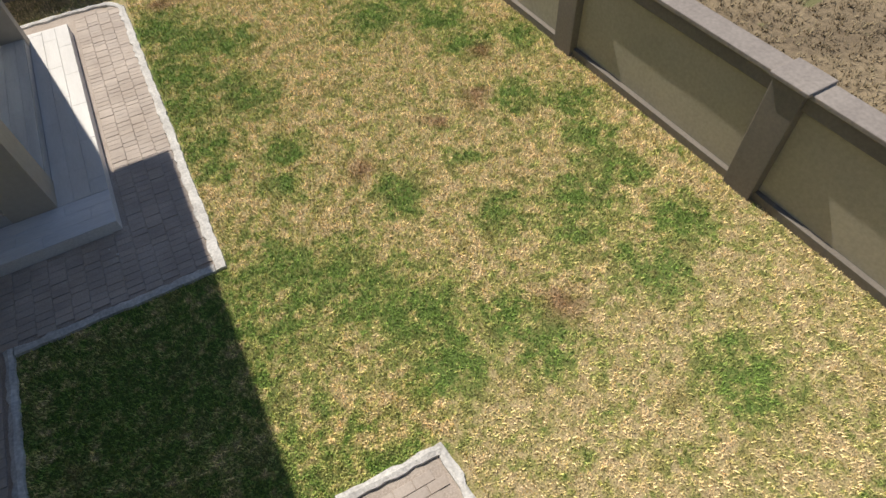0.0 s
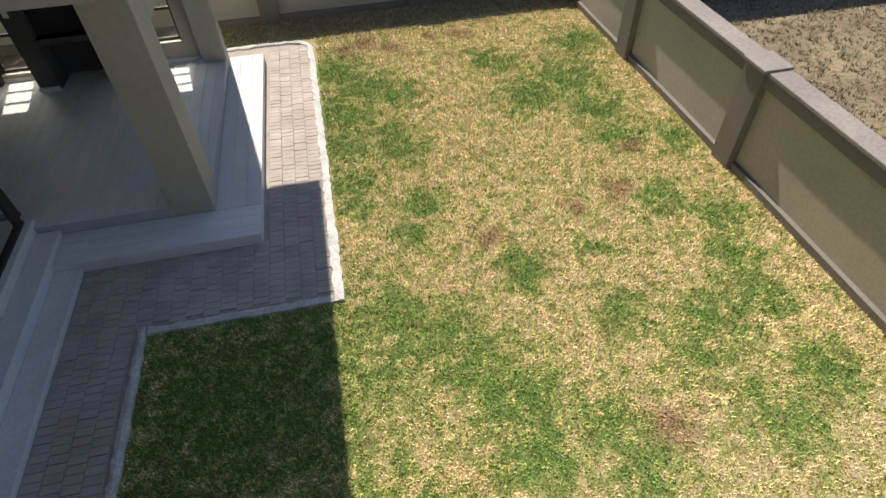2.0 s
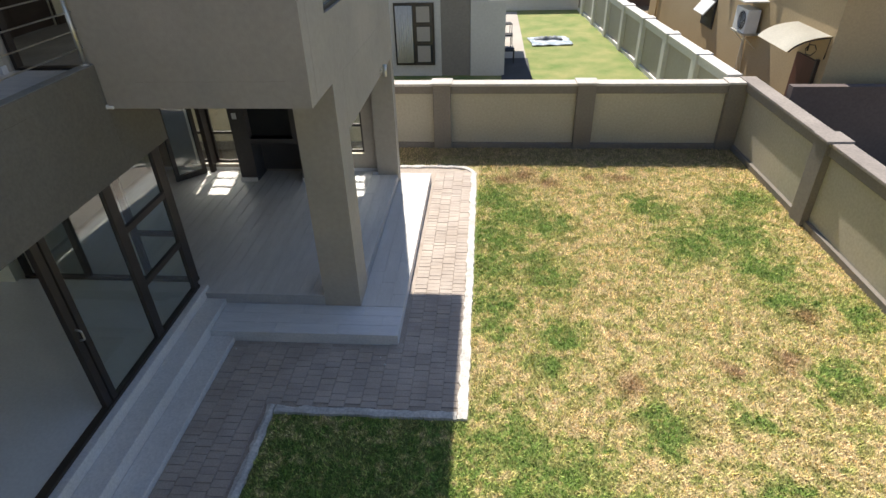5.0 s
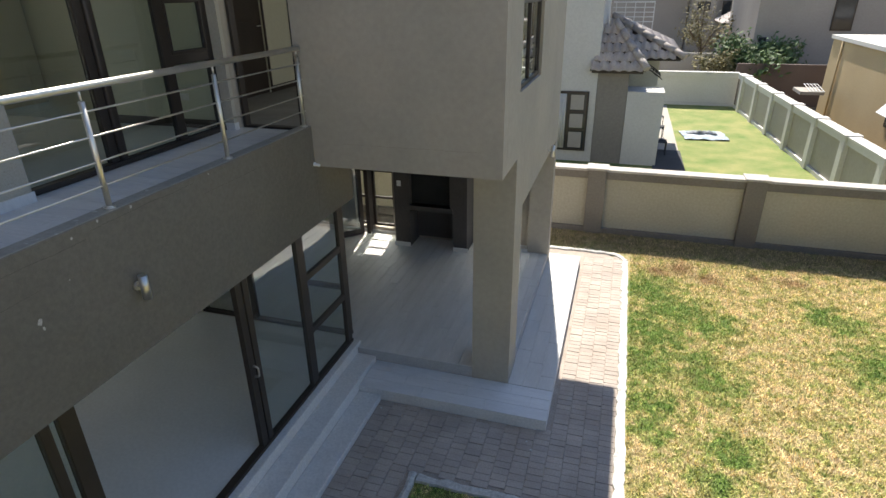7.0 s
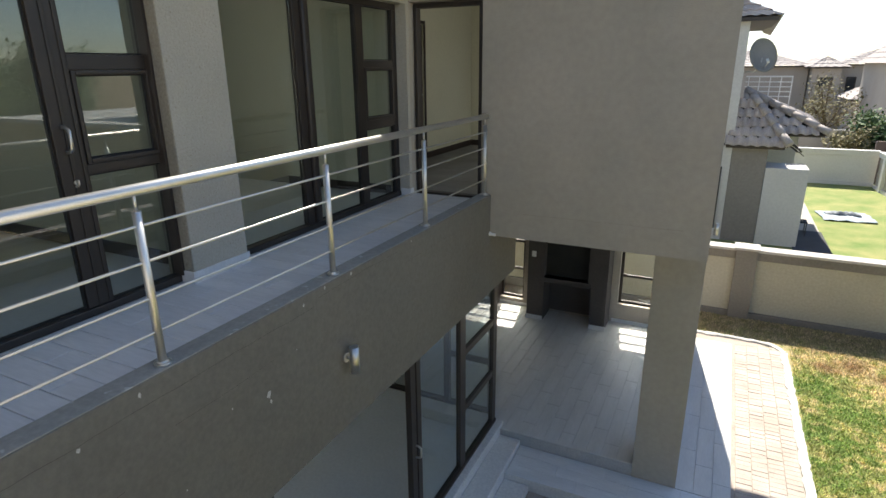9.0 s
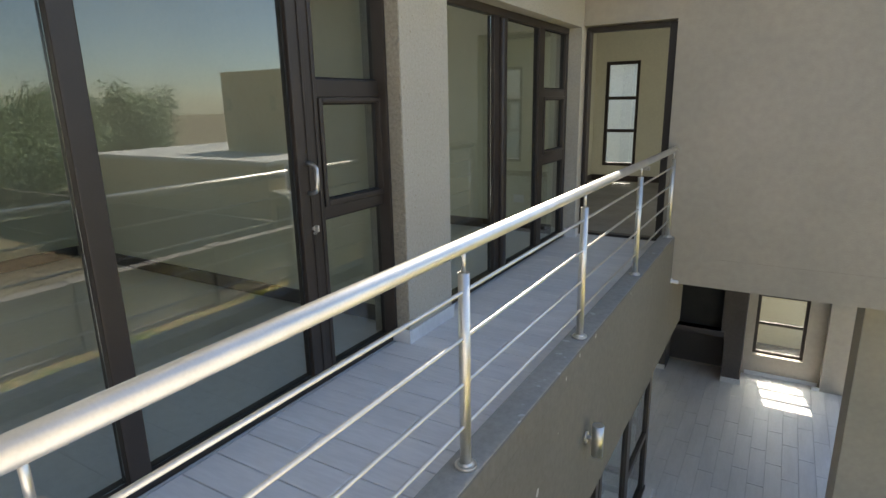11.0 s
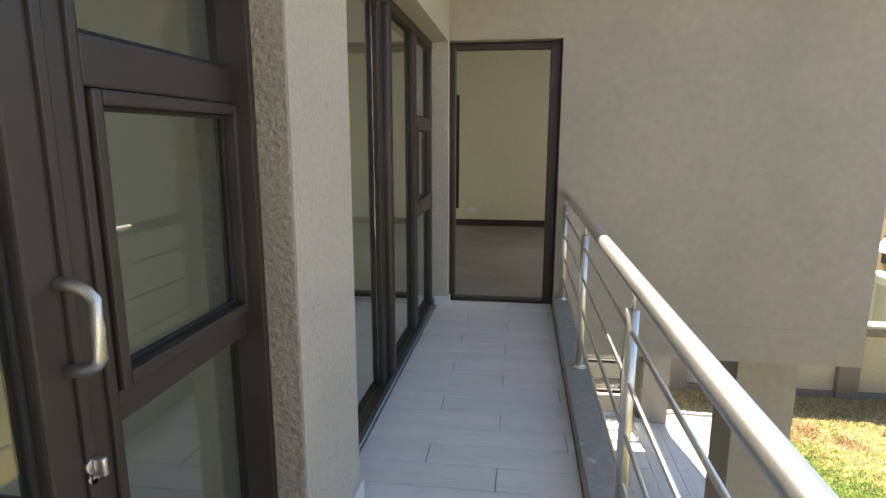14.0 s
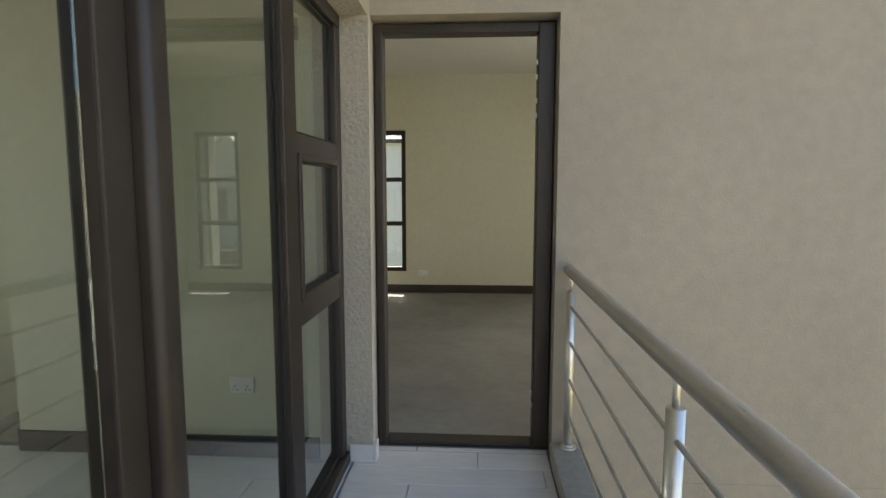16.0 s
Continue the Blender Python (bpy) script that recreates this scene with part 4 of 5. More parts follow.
def laid_roof(name, corners, parent):
    base = part(name, slope_board(corners), SKIRT, parent)
    laid_tiles(corners, base)
    return base


def ridge_tiles(a, b, parent, r=0.11):
    a, b = Vector(a), Vector(b)
    k = max(2, int((b - a).length / 0.38))
    for i in range(k):
        part("ridge_tile", smooth(rod(bmesh.new(), a + (b - a) * i / k, a + (b - a) * (i + 1.06) / k, r * 1.08, 10, r * 0.92)), ROOF_TILE, parent)


nb = thing("neighbour_house", "white and taupe plastered double-storey house with brown roof tiles", "house", (-1.243, 20.35, 0))


def nl(x, y, z):
    """Plan coordinates to the house's own: the house stands 3.4 m further back and is 1.2 times the plan's size at its front."""
    y2 = 20.35 + (y - 17.0) * 0.52
    k = (y2 - 0.6) / (y - 0.6)
    return (-0.4 + (x + 0.4) * k + 1.243, y2 - 20.35, max(5.47 - (5.47 - z) * k, -0.05))


def nbox(x0, x1, y0, y1, z0, z1, bevel=0.0):
    a, b = nl(x0, y0, z0), nl(x1, y0, z1)
    return box(a[0], b[0], a[1], nl(x0, y1, z0)[1], a[2], b[2], bevel)


def nw(u, z):
    return (1.204 * u, 5.47 - (5.47 - z) * 1.204)


part("wall", nbox(-9.0, -1.10, 17.0, 28.0, -0.05, 6.45, 0.01), NB_WHITE, nb)
part("pier", nbox(-1.098, -0.29, 17.05, 19.8, -0.05, 3.5, 0.01), NB_TAUPE, nb, "taupe plastered pier")
part("low_wall", nbox(-0.288, 0.66, 16.98, 19.2, -0.05, 2.92, 0.01), NB_WHITE, nb)
part("back_wing", nbox(-1.098, 0.70, 22.5, 27.0, -0.05, 3.42, 0.01), NB_WHITE, nb)
w = part("window", wall_with_holes("y", -0.03, 0.03, nw(-1.28, 0)[0], nw(-0.18, 0)[0], nw(0, 1.24)[1], nw(0, 2.88)[1],
         [(nw(a, c)[0], nw(b, d)[0], nw(a, c)[1], nw(b, d)[1]) for a, b, c, d in ((-1.22, -0.74, 1.30, 2.82), (-0.68, -0.24, 1.30, 1.80), (-0.68, -0.24, 1.86, 2.30), (-0.68, -0.24, 2.36, 2.82))]), BRONZE, nb, "dark bronze window frame")
w.location.y = -0.032
part("pane", box(nw(-1.26, 0)[0], nw(-0.20, 0)[0], -0.028, -0.018, nw(0, 1.26)[1], nw(0, 2.86)[1]), FAR_GLASS, w)
for k in range(7):
    u = nw(-1.20 + 0.065 * k, 0)[0]
    part("curtain_fold", smooth(rod(bmesh.new(), (u, -0.042, nw(0, 1.31)[1]), (u, -0.042, nw(0, 2.81)[1]), 0.042, 8)), NB_WHITE, w, "gathered pale curtain")
for z0, z1 in ((1.33, 1.77), (1.89, 2.27), (2.39, 2.79)):
    part("blind", box(nw(-0.66, 0)[0], nw(-0.30, 0)[0], -0.040, -0.034, nw(0, z0)[1], nw(0, z1)[1]), GREIGE, w, "grey roller blind")
part("eave_roof", (tiled_slope([nl(-0.45, 16.4, 6.45), nl(-0.45, 28.5, 6.45), nl(-4, 25, 8.2), nl(-4, 20, 8.2)])), ROOF_TILE, nb)
part("eave_roof", (tiled_slope([nl(-9.0, 16.4, 6.45), nl(-0.45, 16.4, 6.45), nl(-4, 20, 8.2), nl(-9, 20, 8.2)])), ROOF_TILE, nb)
part("eave_soffit", nbox(-9.0, -0.52, 16.5, 28.4, 6.36, 6.44), SKIRT, nb, "dark stained eave boards")
laid_roof("porch_roof", [nl(-1.30, 16.55, 3.50), nl(0.10, 16.55, 3.50), nl(-0.75, 18.4, 4.52), nl(-1.09, 18.4, 4.52)], nb)
laid_roof("porch_roof", [nl(0.10, 16.55, 3.50), nl(0.10, 19.8, 3.50), nl(-0.9, 19.8, 4.40), nl(-0.75, 18.4, 4.52)], nb)
laid_roof("wing_roof", [nl(1.25, 20.2, 3.44), nl(1.25, 27.5, 3.44), nl(-1.05, 26.0, 4.5), nl(-1.05, 22.4, 4.5)], nb)
laid_roof("wing_roof", [nl(-1.05, 20.2, 3.44), nl(1.25, 20.2, 3.44), nl(-1.05, 22.4, 4.5), nl(-1.06, 22.4, 4.5)], nb)
ridge_tiles(nl(1.30, 20.15, 3.50), nl(-1.0, 22.4, 4.6), nb)
ridge_tiles(nl(0.12, 16.5, 3.56), nl(-0.8, 18.4, 4.60), nb)
part("porch_soffit", nbox(-1.25, 0.04, 16.62, 19.7, 3.42, 3.48), SKIRT, nb)
part("wing_soffit", nbox(-1.0, 1.18, 20.3, 27.4, 3.36, 3.42), SKIRT, nb)
can = part("carport_canopy", smooth(pipe(bmesh.new(), [nl(-0.2 + 0.09 * k, 19.6, 3.32 - 0.005 * k * k) for k in range(9)], 0.018, 8)), BRONZE, nb, "arched dark metal canopy bracket")
for y in (19.2, 20.0, 20.6):
    part("arch", smooth(pipe(bmesh.new(), [nl(-0.2 + 0.095 * k, y, 3.34 - 0.0048 * k * k) for k in range(10)], 0.016, 8)), BRONZE, can)
bm = bmesh.new()
for k in range(9):
    p, q = nl(-0.2 + 0.095 * k, 19.2, 3.36 - 0.0048 * k * k), nl(-0.2 + 0.095 * (k + 1), 20.6, 3.36 - 0.0048 * (k + 1) ** 2)
    vs = [bm.verts.new(v) for v in ((p[0], p[1], p[2]), (q[0], p[1], q[2]), (q[0], q[1], q[2]), (p[0], q[1], p[2]))]
    bm.faces.new(vs)
bmesh.ops.solidify(bm, geom=bm.faces[:], thickness=0.012)
part("canopy_sheet", bm, FAR_GLASS, can, "smoked polycarbonate sheet")
rl = part("terrace_rail", nbox(-1.09, 0.35, 24.0, 24.05, 4.95, 5.0), PLASTIC, nb, "white painted terrace railing")
for k in range(4):
    part("rail_bar", nbox(-1.09, 0.35, 24.01, 24.04, 4.30 + 0.16 * k, 4.33 + 0.16 * k), PLASTIC, rl)
for k in range(5):
    part("rail_post", nbox(-1.0 + 0.33 * k, -0.97 + 0.33 * k, 24.0, 24.05, 4.05, 4.95), PLASTIC, rl)

# satellite dish on the neighbour's wall
sd = thing("satellite_dish", "round grey satellite dish on a wall bracket", "satellite dish", (-1.20, 21.03, 5.16))
sd.scale = (1.14, 1.14, 1.14)
bm = bmesh.new()
rings = []
for i in range(7):
    r = 0.46 * i / 6
    rings.append([bm.verts.new((0, r * math.cos(a * math.tau / 24) * 0.82, r * math.sin(a * math.tau / 24))) for a in range(24)] if i else [bm.verts.new((0, 0, 0))])
    for v in rings[-1]:
        v.co.x = -0.10 + 0.10 * (i / 6) ** 2
for k in range(24):
    bm.faces.new((rings[0][0], rings[1][k], rings[1][(k + 1) % 24]))
for r0, r1 in zip(rings[1:], rings[2:]):
    for k in range(24):
        bm.faces.new((r0[k], r1[k], r1[(k + 1) % 24], r0[(k + 1) % 24]))
bmesh.ops.solidify(bm, geom=bm.faces[:], thickness=0.012)
bmesh.ops.transform(bm, matrix=pose(0.38, -0.05, 0.42, 0, -18, -62), verts=bm.verts)
part("dish", smooth(bm), DISH, sd)
part("bracket", smooth(pipe(bmesh.new(), [(0, 0, 0), (0.2, 0, 0.0), (0.33, 0, 0.12), (0.36, -0.02, 0.36)], 0.022)), STEEL, sd)
part("feed_arm", smooth(pipe(bmesh.new(), [(0.36, -0.02, 0.12), (0.44, -0.25, 0.10), (0.50, -0.40, 0.26)], 0.014)), STEEL, sd)
part("feed_horn", smooth(rod(bmesh.new(), (0.50, -0.40, 0.24), (0.47, -0.33, 0.32), 0.035, 12)), PLASTIC, sd)

structure("neighbour_path", box(0.80, 1.75, 22.6, 31.8, -0.05, 0.02), GREIGE, "pale cement path along the neighbouring house", "path")
structure("neighbour_paving", box(0.79, 1.80, 14.6, 22.55, -0.05, 0.025), TARMAC, "dark slate paving beside the neighbouring house", "paving")
bl = thing("blanket", "blue and white blanket laid out flat on the lawn", "blanket", (2.85, 25.2, 0.0), turn=6)
bm = bmesh.new()
bmesh.ops.create_grid(bm, x_segments=22, y_segments=16, size=0.5, matrix=Matrix.Diagonal((1.65, 1.45, 1, 1)))
for v in bm.verts:
    v.co.z = 0.05 + 0.035 * noise.noise(v.co * 3.1) + 0.015 * noise.noise(v.co * 9)
    v.co.x += 0.05 * noise.noise(v.co * 2 + Vector((5, 0, 0)))
bmesh.ops.solidify(bm, geom=bm.faces[:], thickness=0.012)
part("cloth", smooth(bm), BLANKET, bl)
cl = thing("clothes_pile", "heap of blue-grey clothes drying on the blanket", "clothes", (2.8, 25.45, 0.07), turn=4)
bm = bmesh.new()
bmesh.ops.create_grid(bm, x_segments=26, y_segments=12, size=0.5, matrix=Matrix.Diagonal((1.15, 0.34, 1, 1)))
for v in bm.verts:
    e = max(0.0, 1 - (2 * v.co.x / 1.15) ** 4) * max(0.0, 1 - (2 * v.co.y / 0.34) ** 4)
    v.co.z = e * (0.07 + 0.10 * abs(noise.noise(v.co * 5)))
bmesh.ops.solidify(bm, geom=bm.faces[:], thickness=0.01)
part("cloth", smooth(bm), CLOTHES, cl)


def garden_chair(at, turn):
    c = thing("garden_chair", "black metal garden chair beside the neighbouring house", "chair", at, "neighbour's garden chairs", turn)
    part("seat", box(-0.22, 0.22, -0.22, 0.22, 0.42, 0.46, 0.01), DARK_CLOTH, c)
    part("backrest", box(-0.22, 0.22, 0.19, 0.23, 0.46, 0.95, 0.01), DARK_CLOTH, c)
    for x in (-0.2, 0.2):
        for y in (-0.2, 0.2):
            part("leg", rod(bmesh.new(), (x, y, 0), (x, y, 0.42), 0.016, 8), BRONZE, c)


garden_chair((1.05, 22.0, 0.026), 90)
garden_chair((1.05, 24.5, 0.021), 80)
garden_chair((1.10, 26.6, 0.021), 100)

# ---- tan house beyond the lot ----
th = thing("tan_house", "ochre plastered flat-roofed house with pale parapet", "house", (7.6, 13.7, 0))


def tbox(x0, x1, y0, y1, z0, z1, bevel=0.0):
    return box(x0 - 7.6, x1 - 7.6, y0 - 13.7, y1 - 13.7, z0, z1, bevel)


part("wall", tbox(7.6, 18, 13.7, 29.0, -0.08, 3.45, 0.01), TAN, th)
part("parapet", tbox(7.52, 18.1, 13.62, 29.08, 3.452, 3.60, 0.01), NB_WHITE, th, "pale cement parapet cap")
part("upper_storey", tbox(9.2, 12.7, 16.4, 27.0, 3.602, 6.6, 0.01), TAN, th)
part("upper_parapet", tbox(9.15, 12.75, 16.35, 27.05, 6.602, 6.68, 0.01), TAN, th)
uw = part("window", tbox(9.75, 10.0, 16.36, 16.398, 5.2, 5.75), BRONZE, th, "small bronze window")
part("pane", tbox(9.79, 9.96, 16.35, 16.358, 5.25, 5.70), FAR_GLASS, uw)
uw = part("window", tbox(12.2, 12.45, 16.36, 16.398, 5.2, 5.7), BRONZE, th)
part("pane", tbox(12.23, 12.42, 16.35, 16.358, 5.25, 5.65), FAR_GLASS, uw)
tw = part("window", tbox(7.56, 7.598, 20.75, 21.9, 1.35, 2.25), BRONZE, th, "small top-hung window standing open")
part("pane", tbox(7.548, 7.558, 20.80, 21.85, 1.40, 2.20), FAR_GLASS, tw)
sash = part("open_sash", box(-0.02, 0.02, 0, 1.0, -0.5, 0.0, 0.006), PLASTIC, th, "pale open window sash")
sash.matrix_basis = pose(-0.06, 7.1, 2.2 - 0.02, 0, 38, 0)
td = part("door", tbox(7.54, 7.598, 14.05, 14.95, -0.05, 2.05, 0.006), DOOR_RED, th, "red-brown timber door")
part("door_frame", tbox(7.53, 7.599, 13.98, 14.05, -0.05, 2.1), SKIRT, td)
for y, z0 in ((27.6, 0.3), (19.9, 2.5), (16.8, 2.9)):
    part("down_pipe", smooth(rod(bmesh.new(), (-0.05, y - 13.7, z0), (-0.05, y - 13.7, 3.45), 0.035, 10)), TAN, th, "tan painted down pipe")
ac = thing("air_conditioner", "white outdoor air conditioner unit on the ochre wall", "air conditioner", (7.6, 17.7, 1.95))
part("casing", box(-0.42, -0.08, -0.42, 0.42, 0, 0.60, 0.02), PLASTIC, ac)
part("fan_grille", smooth(rod(bmesh.new(), (-0.435, -0.12, 0.30), (-0.418, -0.12, 0.30), 0.24, 28)), BLACK, ac, "round black fan grille")
for k in range(4):
    part("grille_ring", smooth(pipe(bmesh.new(), [(-0.44, -0.12 + (0.05 + 0.055 * k) * math.cos(a * math.tau / 20), 0.30 + (0.05 + 0.055 * k) * math.sin(a * math.tau / 20)) for a in range(21)], 0.005, 6)), PLASTIC, ac)
part("shelf", box(-0.45, 0.0, -0.45, 0.45, -0.05, -0.004), STEEL, ac)
part("rain_cover", box(-0.62, 0.0, -0.58, 0.58, 0.80, 0.84, 0.01), NB_WHITE, ac, "pale cover plate")
part("strut", rod(bmesh.new(), (-0.40, -0.4, -0.05), (-0.01, -0.4, -0.4), 0.015, 8), STEEL, ac)
part("strut", rod(bmesh.new(), (-0.40, 0.4, -0.05), (-0.01, 0.4, -0.4), 0.015, 8), STEEL, ac)
for k in range(3):
    part("pipe", smooth(pipe(bmesh.new(), [(-0.06, 0.30 + 0.06 * k, 0.1), (-0.05, 0.30 + 0.06 * k, -0.5), (-0.04, 0.10 + 0.18 * k, -1.2), (-0.04, 0.10 + 0.2 * k, -1.95)], 0.018, 8)), CANVAS, ac)
aw = thing("door_awning", "curved cream canopy on scrolled brackets over a door", "awning", (7.6, 14.6, 2.15))
bm = bmesh.new()
rows = []
for k in range(11):
    a = k / 10 * 1.25
    rows.append([bm.verts.new((-0.90 * math.sin(a), y, 0.46 * math.cos(a) + 0.02)) for y in (-0.80, 0.80)])
for p, q in zip(rows, rows[1:]):
    bm.faces.new((p[0], p[1], q[1], q[0]))
bmesh.ops.solidify(bm, geom=bm.faces[:], thickness=0.02)
part("canopy", smooth(bm), CANVAS, aw)
for y in (-0.76, 0.0, 0.76):
    part("bracket", smooth(pipe(bmesh.new(), [(-0.02, y, 0.0)] + [(-0.86 * math.sin(k / 8 * 1.2), y, 0.44 * math.cos(k / 8 * 1.2) + 0.0) for k in range(9)], 0.014, 8)), BRONZE, aw)
    part("scroll", smooth(pipe(bmesh.new(), [(-0.35 + 0.12 * math.cos(k), y, 0.20 + 0.12 * math.sin(k)) for k in range(7)], 0.010, 6)), BRONZE, aw)
gr = thing("steel_grille", "pale steel grille leaning over the neighbouring wall", "grille", (6.55, 26.5, 1.6))
for k in range(5):
    part("grille_bar", rod(bmesh.new(), (0.12 * k, 0, 0.08), (0.12 * k, 1.1, 0.22), 0.012, 6), PLASTIC, gr)
for y in (0.05, 0.55, 1.05):
    part("grille_cross", rod(bmesh.new(), (-0.02, y, 0.08 + y * 0.127), (0.5, y, 0.08 + y * 0.127), 0.012, 6), PLASTIC, gr)
part("grille_foot", box(-0.35, 0.48, -0.05, 1.15, -0.05, 0.07), GREIGE, gr)

# ---- far houses ----
def hip_house(name, label, x0, x1, y0, y1, h, rise, windows, mat=None):
    g = thing(name, label, "house", (x0, y0, 0))
    L, D = x1 - x0, y1 - y0
    part("wall", box(0, L, 0, D, -0.3, h, 0.02), mat or GREIGE, g)
    o, r = 0.5, D / 2
    if L > D:
        part("roof", tiled_slope([(-o, -o, h), (L + o, -o, h), (L - r, D / 2, h + rise), (r, D / 2, h + rise)], 0.6, 0.6), ROOF_TILE, g)
        part("roof", tiled_slope([(L + o, -o, h), (L + o, D + o, h), (L - r, D / 2, h + rise), (L - r - 0.01, D / 2, h + rise)], 0.6, 0.6), ROOF_TILE, g)
        part("roof", tiled_slope([(-o, D + o, h), (-o, -o, h), (r, D / 2, h + rise), (r + 0.01, D / 2, h + rise)], 0.6, 0.6), ROOF_TILE, g)
    else:
        part("roof", tiled_slope([(-o, -o, h), (L + o, -o, h), (L / 2 + 0.01, L / 2, h + rise), (L / 2, L / 2, h + rise)], 0.6, 0.6), ROOF_TILE, g)
        part("roof", tiled_slope([(L + o, -o, h), (L + o, D + o, h), (L / 2, D - L / 2, h + rise), (L / 2, L / 2, h + rise)], 0.6, 0.6), ROOF_TILE, g)
        part("roof", tiled_slope([(-o, D + o, h), (-o, -o, h), (L / 2, L / 2, h + rise), (L / 2, D - L / 2, h + rise)], 0.6, 0.6), ROOF_TILE, g)
    part("eave", box(-o + 0.05, L + o - 0.05, -o + 0.05, D + o - 0.05, h - 0.1, h - 0.01), SKIRT, g)
    for wx, wz, ww, wh in windows:
        f = part("window", box(wx, wx + ww, -0.06, -0.004, wz, wz + wh, 0.01), BRONZE, g)
        part("pane", box(wx + 0.08, wx + ww - 0.08, -0.075, -0.062, wz + 0.08, wz + wh - 0.08), FAR_GLASS, f)
    return g


hip_house("far_house", "greige plastered double-storey house with pale hipped roof", -9.0, 4.2, 59, 67, 5.2, 1.35, ((2.2, 3.0, 1.6, 1.3), (5.6, 2.7, 0.9, 1.5)))
hip_house("far_house", "greige plastered double-storey house with pale hipped roof", 4.3, 6.3, 57.2, 67, 5.1, 0.8, ((0.5, 3.6, 1.0, 0.7),))
hip_house("far_house", "greige plastered double-storey house with pale hipped roof", 6.4, 18.0, 60, 68, 5.3, 1.4, ((0.7, 3.0, 0.7, 1.3), (4, 3.0, 1.2, 1.2)))
hip_house("far_house", "low greige wing with a hipped roof", 6.6, 10.2, 51, 56, 2.9, 1.3, ((0.8, 0.8, 1.3, 1.2),))
gh = thing("gable_house", "taupe plastered house with a steep gable", "house", (6.2, 38.0, 0))
bm = bmesh.new()
o2 = [(0, -0.3), (7.0, -0.3), (7.0, 5.5), (3.5, 8.4), (0, 5.5)]
fr = [bm.verts.new((x, 0, z)) for x, z in o2]
bk = [bm.verts.new((x, 10, z)) for x, z in o2]
bm.faces.new(fr)
bm.faces.new(list(reversed(bk)))
for k in range(5):
    bm.faces.new((fr[k], bk[k], bk[(k + 1) % 5], fr[(k + 1) % 5]))
part("wall", bm, GREIGE, gh)
part("roof", tiled_slope([(-0.35, -0.3, 5.35), (-0.35, 10.3, 5.35), (3.5, 10.3, 8.55), (3.5, -0.3, 8.55)], 0.5, 0.5), ROOF_TILE, gh)
part("roof", tiled_slope([(7.35, 10.3, 5.35), (7.35, -0.3, 5.35), (3.5, -0.3, 8.55), (3.5, 10.3, 8.55)], 0.5, 0.5), ROOF_TILE, gh)
part("fascia", rod(rod(bmesh.new(), (-0.4, -0.32, 5.32), (3.5, -0.32, 8.55), 0.09, 8), (3.5, -0.32, 8.55), (7.4, -0.32, 5.32), 0.09, 8), NB_WHITE, gh, "pale gable fascia board")
f = part("window", box(0.25, 0.65, -0.06, -0.004, 2.4, 2.85), BRONZE, gh)
part("pane", box(0.30, 0.60, -0.075, -0.062, 2.45, 2.80), FAR_GLASS, f)
f = part("window", box(3.6, 4.6, -0.06, -0.004, 3.2, 5.2), BRONZE, gh)
part("pane", box(3.68, 4.52, -0.075, -0.062, 3.28, 5.12), FAR_GLASS, f)
structure("wall_far_pale", box(-8, 5.4, 37.0, 37.2, -0.1, 2.05), GREIGE, "pale garden wall between far gardens", "boundary wall")
structure("wall_far_brown", box(4.95, 30, 33.6, 33.8, -0.1, 1.9), BROWN_WALL, "dark brown garden wall", "boundary wall")

# ---- trees ----
def tree(name, at, h, spread, leaf, label, seed, leaves=2600, size=0.12, low=0.25, upright=False):
    rnd = random.Random(seed)
    g = thing(name, label, "tree" if h > 2.6 else "shrub", at)
    bm = bmesh.new()
    tips = []
    top = h * (0.45 if not upright else 0.25)
    pipe(bm, [(0, 0, -0.1), (0.03 * h, 0.01, top * 0.5), (0, 0.02 * h, top)], 0.035 * h ** 0.8, 8)
    for k in range(11):
        a, e = rnd.uniform(0, math.tau), rnd.uniform(0.35, 1.25)
        L = h * rnd.uniform(0.35, 0.6)
        z0 = h * rnd.uniform(low * 0.5, 0.45)
        d = Vector((math.cos(a) * math.cos(e) * spread / h * 1.6, math.sin(a) * math.cos(e) * spread / h * 1.6, math.sin(e)))
        p = [Vector((0, 0, z0)) + d * L * t + Vector((0, 0, 0.06 * L * t * t)) for t in (0, 0.4, 0.75, 1.0)]
        pipe(bm, p, 0.012 * h ** 0.7, 6)
        tips += [p[1], p[2], p[2], p[3], p[3]]
    part("trunk", smooth(bm), BARK, g)
    vs, fs = [], []
    for k in range(leaves):
        c = Vector(rnd.choice(tips)) + Vector((rnd.gauss(0, 1), rnd.gauss(0, 1), rnd.gauss(0, 0.8))) * spread * 0.17
        if c.z < h * low * 0.4:
            continue
        u = Vector((rnd.gauss(0, 1), rnd.gauss(0, 1), rnd.gauss(0, 1))).normalized() * size * rnd.uniform(0.5, 1.2)
        w2 = u.orthogonal().normalized() * size * rnd.uniform(0.25, 0.5)
        i = len(vs)
        vs += [c - u, c + w2, c + u, c - w2]
        fs.append((i, i + 1, i + 2, i + 3))
    me = bpy.data.meshes.new("crown")
    me.from_pydata(vs, [], fs)
    me.materials.append(leaf)
    o = new("crown", me)
    o.parent = g
    o["kind"] = "stuff"
    return g


